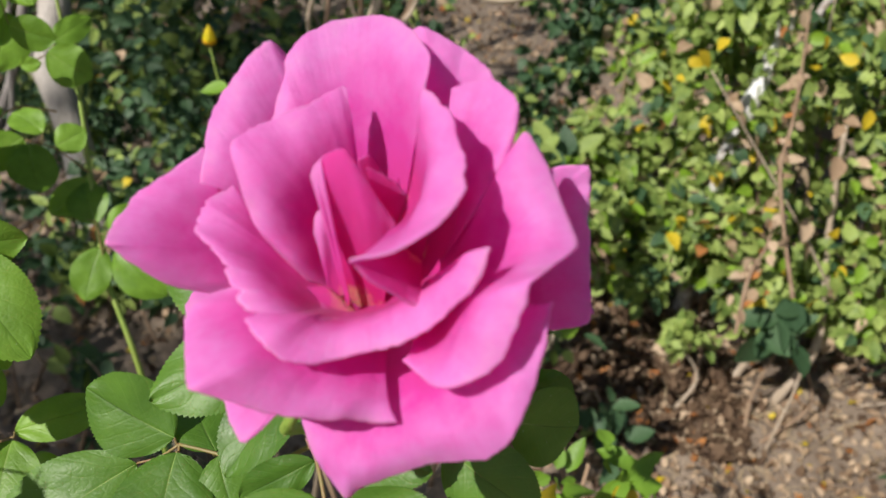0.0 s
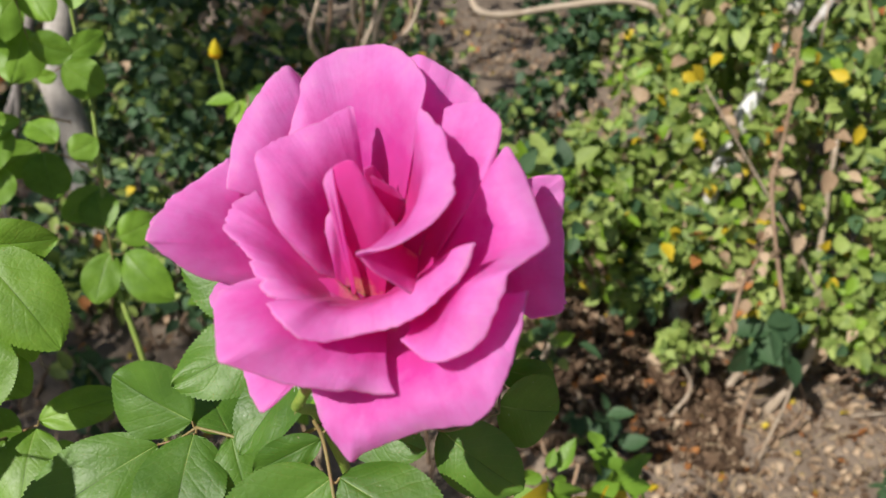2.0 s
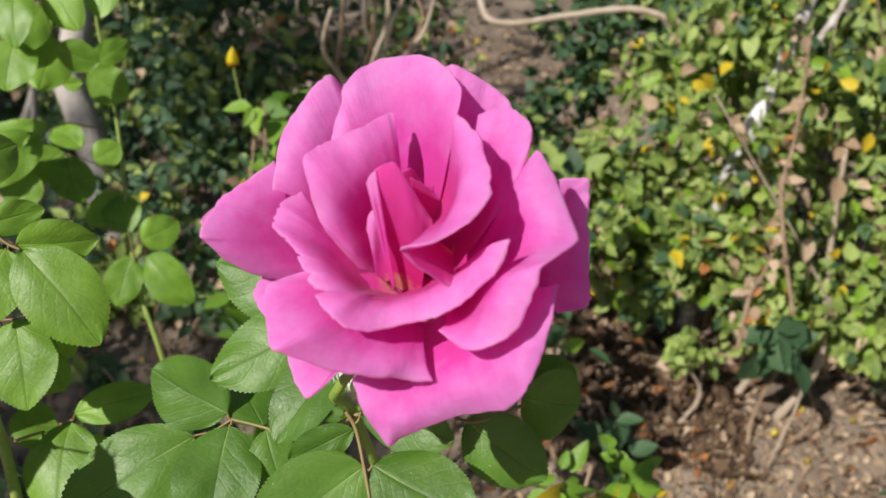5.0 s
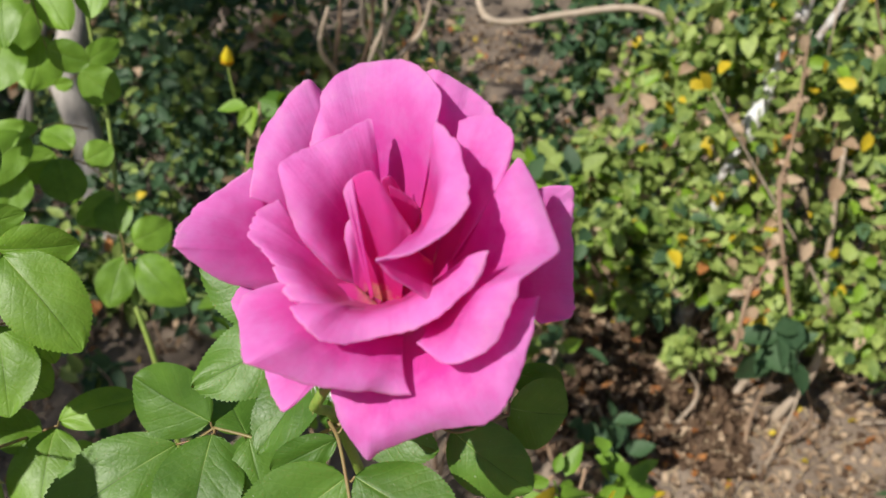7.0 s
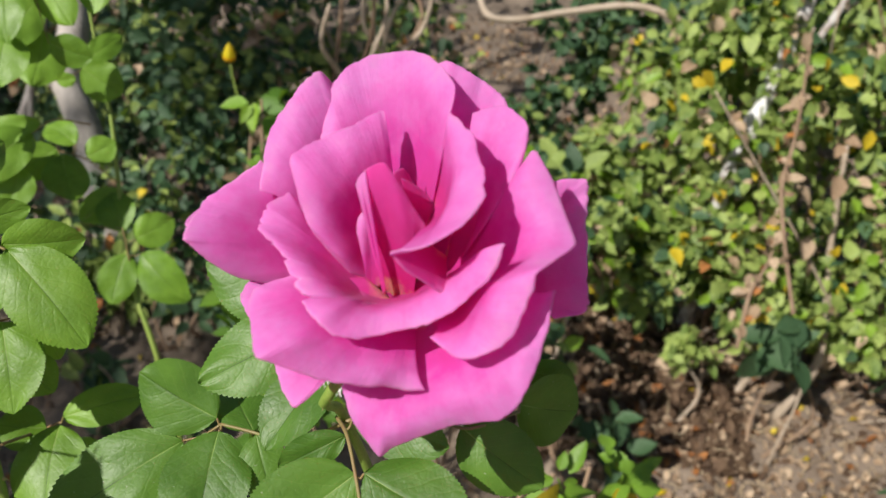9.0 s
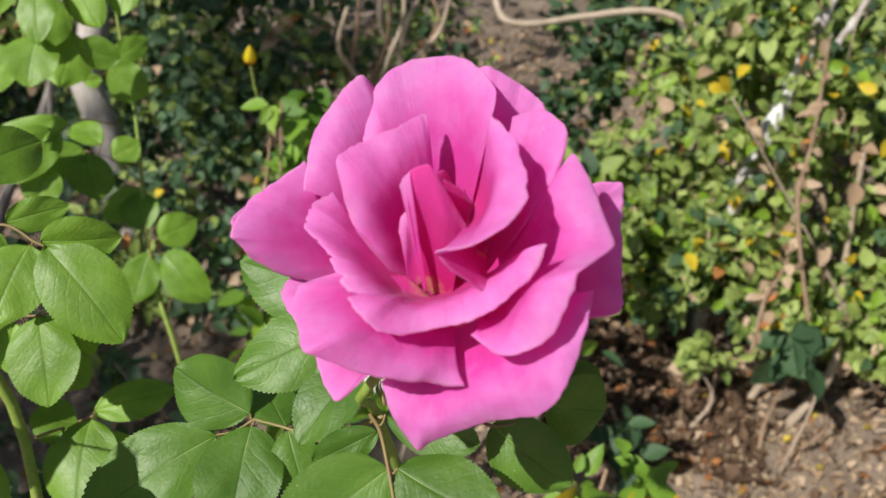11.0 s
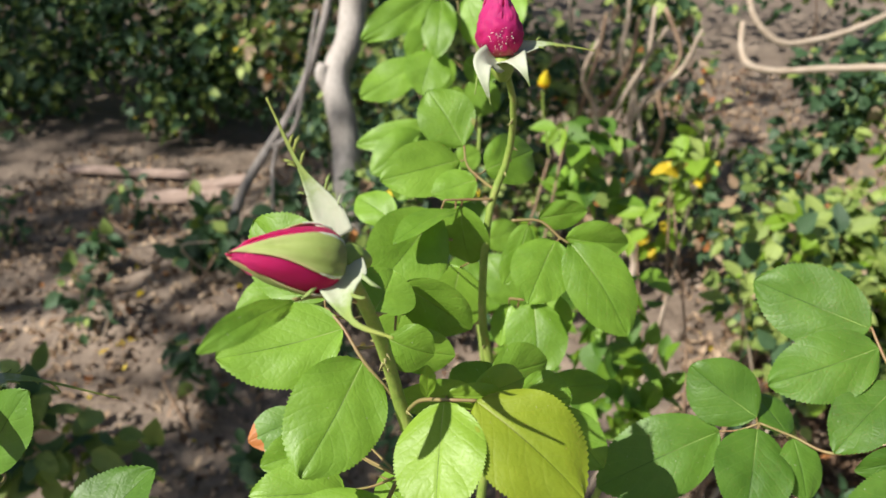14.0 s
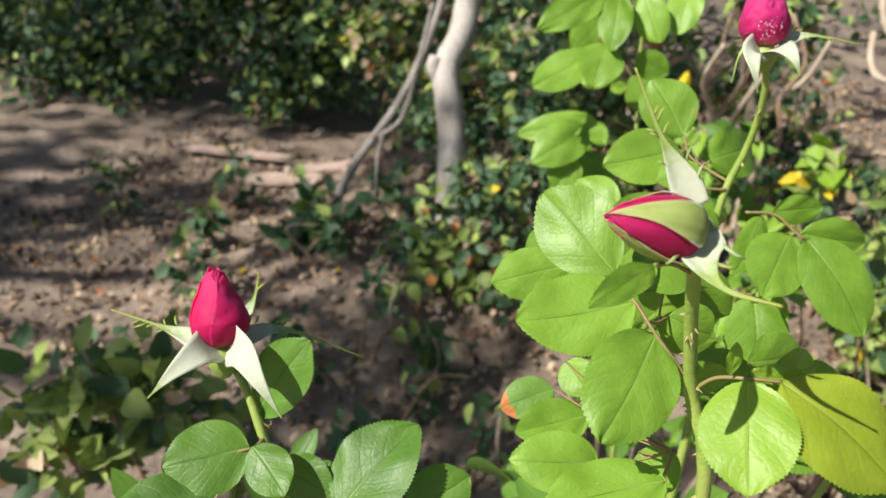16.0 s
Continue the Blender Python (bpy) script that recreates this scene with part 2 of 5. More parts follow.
FEATHER = grain_material("feather_down", ((0.7, 0.7, 0.68), (0.85, 0.85, 0.83)), 120, 0.8, None, 0.0002)
YELLOW = petal_material("yellow_petal", (0.75, 0.55, 0.02), (0.86, 0.80, 0.03), (0.90, 0.80, 0.04), (0.92, 0.82, 0.06), (0.95, 0.80, 0.03))


# ---- building helpers ----
def part(name, verts, faces, material, parent=None, label="", uvs=None, smooth=True):
    """Links one mesh object, in world metres, under a thing or a part."""
    me = bpy.data.meshes.new(name)
    me.from_pydata([tuple(v) for v in verts], [], faces)
    if uvs is not None:
        layer = me.uv_layers.new(name="uv")
        idx = np.empty(len(me.loops), dtype=np.int32)
        me.loops.foreach_get("vertex_index", idx)
        layer.data.foreach_set("uv", np.asarray(uvs, dtype=np.float32)[idx].ravel())
    me.materials.append(material)
    if smooth:
        me.shade_smooth()
    me.update()
    ob = new(name, me)
    if parent is not None:
        ob.parent = parent
        if parent.parent is None:
            ob.matrix_parent_inverse = parent.matrix_basis.inverted()
    if label:
        tagged(ob, label)
    return ob


def thing(name, at, label, category, group="", kind=""):
    ob = new(name)
    ob.location = at
    ob.matrix_basis = Matrix.Translation(at)
    ob.empty_display_size = 0.05
    return tagged(ob, label, category, group, kind)


def grid_faces(rows, cols, closed=False):
    out = []
    for i in range(rows - 1):
        for j in range(cols if closed else cols - 1):
            k = (j + 1) % cols
            out.append((i * cols + j, i * cols + k, (i + 1) * cols + k, (i + 1) * cols + j))
    return out


def curve_through(points, n, tension=1.0):
    """n points on a smooth line through the given ones."""
    p = np.asarray(points, float)
    if len(p) == 2:
        return p[0] + (p[1] - p[0]) * np.linspace(0, 1, n)[:, None]
    d = np.r_[0, np.cumsum(np.sqrt(np.linalg.norm(np.diff(p, axis=0), axis=1)) + 1e-9)]
    tang = np.gradient(p, d, axis=0) * tension
    out = []
    for t in np.linspace(0, d[-1], n):
        i = min(np.searchsorted(d, t, "right") - 1, len(p) - 2)
        h = d[i + 1] - d[i]
        u = (t - d[i]) / h
        out.append((2 * u**3 - 3 * u**2 + 1) * p[i] + (u**3 - 2 * u**2 + u) * h * tang[i] + (3 * u**2 - 2 * u**3) * p[i + 1] + (u**3 - u**2) * h * tang[i + 1])
    return np.array(out)


def unit(v):
    v = np.asarray(v, float)
    return v / (np.linalg.norm(v) + 1e-12)


def tube_mesh(points, r0, r1, n=24, sides=8, knots=0.0, rng=None):
    """Verts and faces of a tapered tube along a smooth line; knots: how uneven its thickness is."""
    c = curve_through(points, n)
    t = np.gradient(c, axis=0)
    side = unit(np.cross(t[0], (0.3, 0.5, 0.8)))
    verts = []
    for i in range(n):
        k = unit(t[i])
        side = unit(side - k * (side @ k))
        up = np.cross(k, side)
        r = r0 + (r1 - r0) * i / (n - 1)
        if knots and rng is not None:
            r *= 1 + knots * rng.uniform(-1, 1)
        for j in range(sides):
            a = 2 * math.pi * j / sides
            verts.append(c[i] + r * (math.cos(a) * side + math.sin(a) * up))
    faces = grid_faces(n, sides, True)
    faces.append(tuple(range(sides))[::-1])
    faces.append(tuple((n - 1) * sides + j for j in range(sides)))
    return verts, faces


def tube(name, points, r0, r1, material, parent=None, label="", n=24, sides=8, knots=0.0, seed=0):
    v, f = tube_mesh(points, r0, r1, n, sides, knots, random.Random(seed))
    return part(name, v, f, material, parent, label)


@functools.cache
def thorn_mesh():
    """A flat-based thorn of unit height along z, hooked a little downwards."""
    verts = []
    for i in range(5):
        v = i / 4
        w = (1 - v) ** 1.3
        for j in range(6):
            a = j * math.pi / 3
            verts.append((0.20 * w * math.cos(a), 0.46 * w * math.sin(a) - 0.35 * v * v, v))
    ob = part("thorn", verts, grid_faces(5, 6, True), THORN)
    me = ob.data
    bpy.data.objects.remove(ob)
    return me


def cane(parent, points, r0, r1, thorns=0, seed=0, hairs=0):
    """A rose cane with prickles; returns it."""
    ob = tube("cane", points, r0, r1, CANE, parent, n=40, sides=10, knots=0.05, seed=seed)
    rng = np.random.default_rng(seed)
    c = curve_through(points, 200)
    verts, faces = [], []
    for k in range(thorns + hairs):
        i = int(rng.uniform(5, 190))
        t = unit(c[i + 1] - c[i])
        s = unit(np.cross(t, rng.normal(size=3)))
        q = np.cross(t, s)
        b = c[i] + s * (r0 + (r1 - r0) * i / 199) * 0.85
        if k < thorns:
            size = rng.uniform(0.0022, 0.0046)
            ob_thorn = new("thorn", thorn_mesh())
            ob_thorn.parent = ob
            ob_thorn.matrix_basis = Matrix.Translation(b) @ Matrix((np.stack([q, t, s], 1) * size).tolist()).to_4x4()
        else:
            hgt, wid = rng.uniform(0.0008, 0.0018), 0.00020
            o = len(verts)
            verts += [b + t * wid * 1.6, b + q * wid * 0.6, b - t * wid * 1.6, b - q * wid * 0.6, b + s * hgt - t * wid * 0.8]
            faces += [(o, o + 1, o + 4), (o + 1, o + 2, o + 4), (o + 2, o + 3, o + 4), (o + 3, o, o + 4)]
    if verts:
        part("bristle_down", verts, faces, THORN, ob)["kind"] = "stuff"
    return ob


leaf_count = [0]


def leaflet(parent, base, tip, normal, width, material=None):
    """One toothed rose leaflet, folded a little along its midrib and arched along its length."""
    leaf_count[0] += 1
    rng = random.Random(leaf_count[0] * 7)
    base, tip = np.array(base), np.array(tip)
    ax = tip - base
    length = np.linalg.norm(ax)
    ax = ax / length
    nrm = unit(np.array(normal) - ax * (np.array(normal) @ ax))
    side = np.cross(ax, nrm)
    rows, half = 65, 6
    fold, arch, twist = rng.uniform(0.04, 0.26), rng.uniform(-0.01, 0.10), rng.uniform(-0.30, 0.30)
    swell, ph, full = rng.uniform(0.012, 0.030), rng.uniform(0, 6), rng.uniform(0.84, 1.02)
    sway, wide = rng.uniform(-0.05, 0.05), width * rng.uniform(0.97, 1.06)
    verts, uvs = [], []
    for i in range(rows):
        v = i / (rows - 1)
        # an oblong blade with full sides, round at the stalk, a short blunt point at the tip
        w = max(0.0, math.sin(math.pi * v**full)) ** 0.56 if v < 1 else 0.0
        w *= 1 - 0.34 * (max(0, v - 0.78) / 0.22) ** 1.5
        for j in range(-half, half + 1):
            u = j / half
            edge = abs(u) == 1
            reach = w * 0.5 * wide * (1.0 if not edge else 1.0 + (0.024 if i % 2 else -0.014))
            along = v * length + (0.013 * length if edge and i % 2 else 0.0) * (1 if v < 0.98 else 0)
            up = fold * abs(u) * reach - arch * length * (4 * (v - 0.35) ** 2 - 0.4)
            up += swell * length * math.sin(v * 13 - abs(u) * 4.5 + ph + u) * abs(u) ** 0.8 * (1 - abs(u) * 0.2) * 0.6
            up += 0.030 * length * noise.noise(Vector((v * 2.6, u * 1.3, ph * 7))) * min(1, 3 * abs(u))
            up += twist * u * reach * (v - 0.3)
            up -= 0.20 * reach * u * u * (0.6 + 0.4 * math.sin(v * 5 + ph))
            verts.append(base + ax * along + side * (u * reach + sway * length * 4 * v * (1 - v) * 0.5) + nrm * up)
            uvs.append((0.5 + 0.5 * u, v))
    return part("leaflet", verts, grid_faces(rows, 2 * half + 1), material or LEAF, parent, uvs=uvs)


def compound_leaf(bush, stalk, leaflets, material=None):
    """A rose leaf: its thin stalk with a leaflet at each place."""
    ob = tube("leaf_stalk", stalk, 0.0010, 0.0007, RACHIS, bush, n=20, sides=6)
    c = curve_through(stalk, 60)
    for b, t, n, w, *own in leaflets:
        b = np.array(b)
        near = c[np.argmin(np.linalg.norm(c - b, axis=1))]
        leaflet(ob, b, t, n, w, own[0] if own else material)
        if np.linalg.norm(near - b) > 0.002:
            v, f = tube_mesh([near, (near + b) / 2 + (0, 0, -0.002), b], 0.0007, 0.0005, 8, 5)
            part("leaflet_stalk", v, f, RACHIS, ob)
    return ob


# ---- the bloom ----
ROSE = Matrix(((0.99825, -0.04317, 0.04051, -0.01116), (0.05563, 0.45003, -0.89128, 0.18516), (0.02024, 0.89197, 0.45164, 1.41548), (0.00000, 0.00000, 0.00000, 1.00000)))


def petal(parent, base, rim, cup, back, curl, spread, bow=2.0, ragged=0.0, material=None):
    """One petal, in millimetres from the bloom's middle: it widens from its base to the line of its rim.
    cup: how far it hollows above its base, back: how far it swells and bends back before its rim (shares of its length),
    curl: how far the very edge rolls, bow: how far it arches across, ragged: how torn the rim is."""
    leaf_count[0] += 1
    rng = random.Random(leaf_count[0] * 13)
    base = np.array(base)
    cols, rows, lip = 81, 34, 9
    r = curve_through(rim, cols, 0.72)
    mean = r.mean(0)
    inward = unit((-mean[0], 3 - mean[1], 0))
    face = unit(np.array((0, 0, 1.0)) + 0.6 * inward)
    soft = np.exp(-0.5 * (np.arange(-18, 19) / 7.0) ** 2)
    body = np.stack([np.convolve(np.pad(r[:, k], 18, mode="edge"), soft / soft.sum(), "valid") for k in range(3)], 1)
    g = min(1.0, max(0.0, np.linalg.norm(r[-1] - r[0]) - 20) / 30)
    ph = [rng.uniform(0, 6.28) for _ in range(5)]
    verts, uvs = [], []
    for i in range(rows):
        s = min(1.0, i / (rows - lip))
        roll = max(0, i - (rows - lip)) / (lip - 1)
        for j in range(cols):
            a = j / (cols - 1)
            b = base + (r[-1] - r[0]) * (a - 0.5) * spread
            chord = r[j] - b
            length = np.linalg.norm(chord)
            out = chord / length
            nrm = unit(face - out * (face @ out))
            across = math.sin(math.pi * a)
            uneven = 0.75 + 0.5 * math.sin(a * 5.3 + ph[4]) ** 2
            c = curl * (0.9 if curl > 3 else 0.45 + 0.8 * max(0.0, math.sin(a * 6.5 + ph[0])) ** 1.4) * min(1, 6 * a + 0.2, 6 * (1 - a) + 0.2)
            c = max(c, 0.4)
            nick = g * (1.1 * noise.noise(Vector((a * 11, ph[3], 0))) + 0.9 * noise.noise(Vector((a * 31, ph[0], 2))) + 0.4 * noise.noise(Vector((a * 70, ph[1], 5))))
            nick -= ragged * max(0, noise.noise(Vector((a * 38, 0, 4)))) * (1 if 0.15 < a < 0.6 else 0.2)
            bend = 9.48 * back * uneven * min(1, 4 * a + 0.35, 4 * (1 - a) + 0.35)
            last = unit(out - nrm * bend)
            side = unit(nrm + out * bend)
            crest = r[j] - last * (c * 0.95 - nick * 0.7)
            p = b + (body[j] + (crest - body[j]) * s**4 - b) * s
            h = -6.75 * cup * s * (1 - s) ** 2 * (0.4 + 0.6 * across) + bend * s**3 * (1 - s)
            p = p + nrm * length * h
            p = p + nrm * g * bow * math.sin(math.pi * s**1.7) * across**0.7
            p = p + nrm * g * 1.6 * noise.noise(Vector((p[0] * 0.06, p[1] * 0.06, ph[0] * 9))) * s
            p = p + nrm * g * 0.5 * noise.noise(Vector((p[0] * 0.17, p[1] * 0.17, ph[1] * 9))) * s
            wave = 0.5 * math.sin(a * 17 + ph[1]) + 0.35 * math.sin(a * 37 + ph[2])
            p = p + side * g * wave * s**4 * 0.7
            p = p + nrm * g * 0.07 * math.sin(a * 55 + ph[2] + 2 * s) * s
            turn = roll * 2.2
            p = p + last * c * math.sin(turn) - side * c * (1 - math.cos(turn))
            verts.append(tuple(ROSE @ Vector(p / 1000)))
            uvs.append((a, (i / (rows - 1))))
    ob = part("petal", verts, grid_faces(rows, cols), material or PETAL, parent, uvs=uvs)
    th = ob.modifiers.new("thickness", "SOLIDIFY")
    th.thickness, th.offset = 0.0003, 0
    return ob


# ---- buds and sepals ----
def frame_of(axis):
    k = unit(axis)
    s = unit(np.cross(k, (0.2, 0.3, 0.93) if abs(k[2]) < 0.9 else (0.9, 0.3, 0.1)))
    return k, s, np.cross(k, s)


def bud_radius(v, fat=0.52):
    """Thickness of a bud along its length: round below, drawn to a point."""
    return (math.sin(math.pi * min(1, v**fat * 0.97 + 0.03)) ** 0.75) if v < 1 else 0.0


def plump_radius(v):
    """Thickness of a bud about to open: full low down, drawn in to a narrow open mouth."""
    return float(np.interp(v, (0, 0.06, 0.18, 0.32, 0.5, 0.7, 0.88, 1), (0.40, 0.70, 0.94, 1.0, 0.84, 0.54, 0.31, 0.20)))


def bud_shell(name, parent, base, tip, radius, start, span, v0, v1, lift, flare, material, label="", arch=0.25, thick=0.0006, seed=0, outline=bud_radius, crumple=0.0):
    """A petal or sepal that wraps a bud: span radians from start, up to v1 of its length at its middle."""
    base, tip = np.array(base), np.array(tip)
    k, s, q = frame_of(tip - base)
    length = np.linalg.norm(tip - base)
    rng = random.Random(seed)
    ph = rng.uniform(0, 6)
    rows, cols = 28, 40
    verts, uvs = [], []
    for i in range(rows):
        for j in range(cols):
            a = j / (cols - 1)
            w = 2 * a - 1
            top = v1 - arch * abs(w) ** 2.2 + 0.012 * math.sin(a * 31 + ph)
            v = v0 + (top - v0) * i / (rows - 1)
            rr = radius * max(0.05, outline(v)) * lift
            rr += radius * flare * max(0, abs(w) - 0.6) / 0.4 * (i / rows) + radius * 0.22 * max(0, i / rows - 0.86)
            rr += radius * (0.05 * noise.noise(Vector((a * 5, v * 4, ph * 9))) + crumple * noise.noise(Vector((a * 13, v * 9, ph * 5))))
            rr += radius * 0.014 * math.sin(a * 12 + v * 9 + ph)
            th = start + span * a + 0.7 * v
            verts.append(base + k * length * v + rr * (math.cos(th) * s + math.sin(th) * q))
            uvs.append((a, i / (rows - 1)))
    ob = part(name, verts, grid_faces(rows, cols), material, parent, label, uvs=uvs)
    m = ob.modifiers.new("thickness", "SOLIDIFY")
    m.thickness = thick
    return ob


def sepal(parent, points, width, face, lobes=0, seed=0, material=None, label="", broad=False):
    """A long sepal: broad and cupped at its base, drawn out to a thread, with small side teeth."""
    rows, half = 44, 3
    c = curve_through(points, rows)
    t = np.gradient(c, axis=0)
    rng = random.Random(seed)
    verts, uvs = [], []
    for i in range(rows):
        v = i / (rows - 1)
        k = unit(t[i])
        n = unit(np.array(face) - k * (np.array(face) @ k))
        s = np.cross(k, n)
        w = 0.5 * width * max(0.03, 0.18 * (1 - v) ** 0.7, min(1.0, 0.72 + 1.8 * v) * math.exp(-(v / 0.42) ** 2.4))
        if broad:
            w = 0.5 * width * max(0.03, 1.15 * min(1, 0.8 + 2 * v) * (1 - v) ** 1.25)
        for j in range(-half, half + 1):
            u = j / half
            x = w * u
            verts.append(c[i] + s * x + n * w * (0.15 if broad else 0.30) * u * u)
            uvs.append((0.5 + 0.5 * u, v))
    faces = grid_faces(rows, 2 * half + 1)
    for _ in range(lobes):
        i = rng.randrange(8, rows - 12)
        k = unit(t[i])
        n = unit(np.array(face) - k * (np.array(face) @ k))
        s = np.cross(k, n) * rng.choice((-1, 1))
        o = len(verts)
        ln = width * rng.uniform(0.16, 0.38)
        v = i / (rows - 1)
        hw = 0.5 * width * max(0.03, 0.30 * (1 - v) ** 0.7, (0.75 + 0.9 * v) * math.exp(-(v / 0.42) ** 3))
        b = c[i] + s * hw * 0.95 + n * hw * 0.42
        verts += [b - k * width * 0.05, b + k * width * 0.06, b + s * ln * 0.5 + k * ln * 0.55 + k * width * 0.05, b + s * ln + k * ln * 0.9, b + s * ln * 0.45 + k * ln * 0.35]
        uvs += [(0.5, min(1.0, v + 0.25))] * 5
        faces += [(o, o + 1, o + 2, o + 4), (o + 4, o + 2, o + 3)]
    ob = part("sepal", verts, faces, material or (SEPAL_PALE if broad else SEPAL), parent, label, uvs=uvs)
    m = ob.modifiers.new("thickness", "SOLIDIFY")
    m.thickness = 0.0005
    return ob


def hip(name, parent, base, axis, radius, label=""):
    """The green swelling under a bloom or bud."""
    k, s, q = frame_of(axis)
    rows, sides = 12, 16
    verts = []
    for i in range(rows):
        v = i / (rows - 1)
        r = radius * (0.25 + 0.75 * math.sin(math.pi * (0.04 + 0.74 * v)))
        for j in range(sides):
            a = 2 * math.pi * j / sides
            verts.append(np.array(base) + k * radius * 2.0 * (v - 1) + r * (math.cos(a) * s + math.sin(a) * q))
    f = grid_faces(rows, sides, True) + [tuple(range(sides))[::-1], tuple((rows - 1) * sides + j for j in range(sides))]
    return part(name, verts, f, CANE, parent, label)


# ---- ground ----
def smooth(a, b, x):
    t = min(1.0, max(0.0, (x - a) / (b - a)))
    return t * t * (3 - 2 * t)


def ground_height(x, y):
    rise = 0.26 * smooth(1.3, 2.2, y) + 0.28 * smooth(2.3, 3.9, y) + 0.25 * smooth(3.9, 8.0, y)
    rise *= 1 - 0.55 * smooth(0.3, 0.9, x) * (1 - smooth(2.8, 3.6, y))
    rise *= 1 - 0.80 * smooth(-1.3, -2.3, x)
    lumps = 0.030 * noise.noise(Vector((x * 2.1, y * 2.1, 0))) + 0.014 * noise.noise(Vector((x * 7, y * 7, 3))) + 0.010 * noise.noise(Vector((x * 19, y * 19, 5))) + 0.005 * noise.noise(Vector((x * 41, y * 41, 7)))
    return rise + lumps


def stretch_axis(centre, near, far, n):
    u = np.linspace(-1, 1, n)
    return centre + near * u + (far - near) * np.sign(u) * np.abs(u) ** 9


gx, gy = stretch_axis(-0.8, 3.6, 300, 361), stretch_axis(2.0, 3.2, 300, 361)
gv = [(x, y, ground_height(x, y)) for y in gy for x in gx]
ground = part("ground", gv, grid_faces(len(gy), len(gx)), SOIL, None, "dry brown garden soil, bare and crumbly, strewn with dead leaves")
tagged(ground, category="ground", kind="structure")


# ---- foliage of shrubs ----
def small_leaf(rng, slim=0.55):
    """A small pointed leaf of unit length along y: verts, uvs, faces."""
    rows, verts, uvs = 6, [], []
    bend, fold = rng.uniform(-0.35, 0.1), rng.uniform(0.1, 0.5)
    for i in range(rows):
        v = i / (rows - 1)
        w = slim * 0.5 * max(0.02, math.sin(math.pi * v**0.75)) ** 0.8
        for u in (-1, 0, 1):
            verts.append((u * w, v, fold * abs(u) * w + bend * v * v))
            uvs.append((0.5 + 0.5 * u, v))
    return np.array(verts), uvs, grid_faces(rows, 3)


leaf_rng = random.Random(5)
SHAPES = [small_leaf(leaf_rng, s) for s in (0.5, 0.58, 0.66, 0.74)]
leaf_meshes = {}


def leaf_mesh(i, material):
    if (i, material.name) not in leaf_meshes:
        v, uvs, f = SHAPES[i]
        ob = part("leaf", v, f, material, uvs=uvs)
        leaf_meshes[i, material.name] = ob.data
        bpy.data.objects.remove(ob)
    return leaf_meshes[i, material.name]


def turn_of(along, normal):
    y = unit(along)
    z = unit(normal - y * (normal @ y))
    return np.stack([np.cross(y, z), y, z], 1)


def foliage(parent, spots, size, materials, seed, single=0, lean=(0.0, -0.45, 0.75)):
    """Leaves at the given spots (place, way outwards): the first ones as leaves of their own, the others joined."""
    rng = np.random.default_rng(seed)
    joined = {}
    weights = np.array([w for _, w in materials], float)
    for n, (p, out) in enumerate(spots):
        mat = materials[rng.choice(len(materials), p=weights / weights.sum())][0]
        normal = unit(np.array(lean) + 0.5 * out + rng.normal(0, 0.45, 3))
        along = unit(0.7 * out + rng.normal(0, 0.6, 3) + np.array((0, 0, -0.25)))
        if abs(along @ normal) > 0.95:
            along = unit(along + rng.normal(0, 0.6, 3))
        m = turn_of(along, normal) * (size * rng.uniform(0.6, 1.25))
        i = int(rng.integers(len(SHAPES)))
        if n < single:
            ob = new("leaf", leaf_mesh(i, mat))
            ob.parent = parent
            ob.matrix_parent_inverse = parent.matrix_basis.inverted()
            ob.matrix_basis = Matrix.Translation(p) @ Matrix(m.tolist()).to_4x4()
        else:
            v, u, f = SHAPES[i]
            vs, us, fs = joined.setdefault(mat.name, ([], [], []))
            o = sum(len(x) for x in vs)
            vs.append(v @ m.T + p)
            us.extend(u)
            fs.extend(tuple(k + o for k in q) for q in f)
    for mat, _ in materials:
        if mat.name in joined:
            vs, us, fs = joined[mat.name]
            part("foliage", np.concatenate(vs), fs, mat, parent, uvs=us)["kind"] = "stuff"


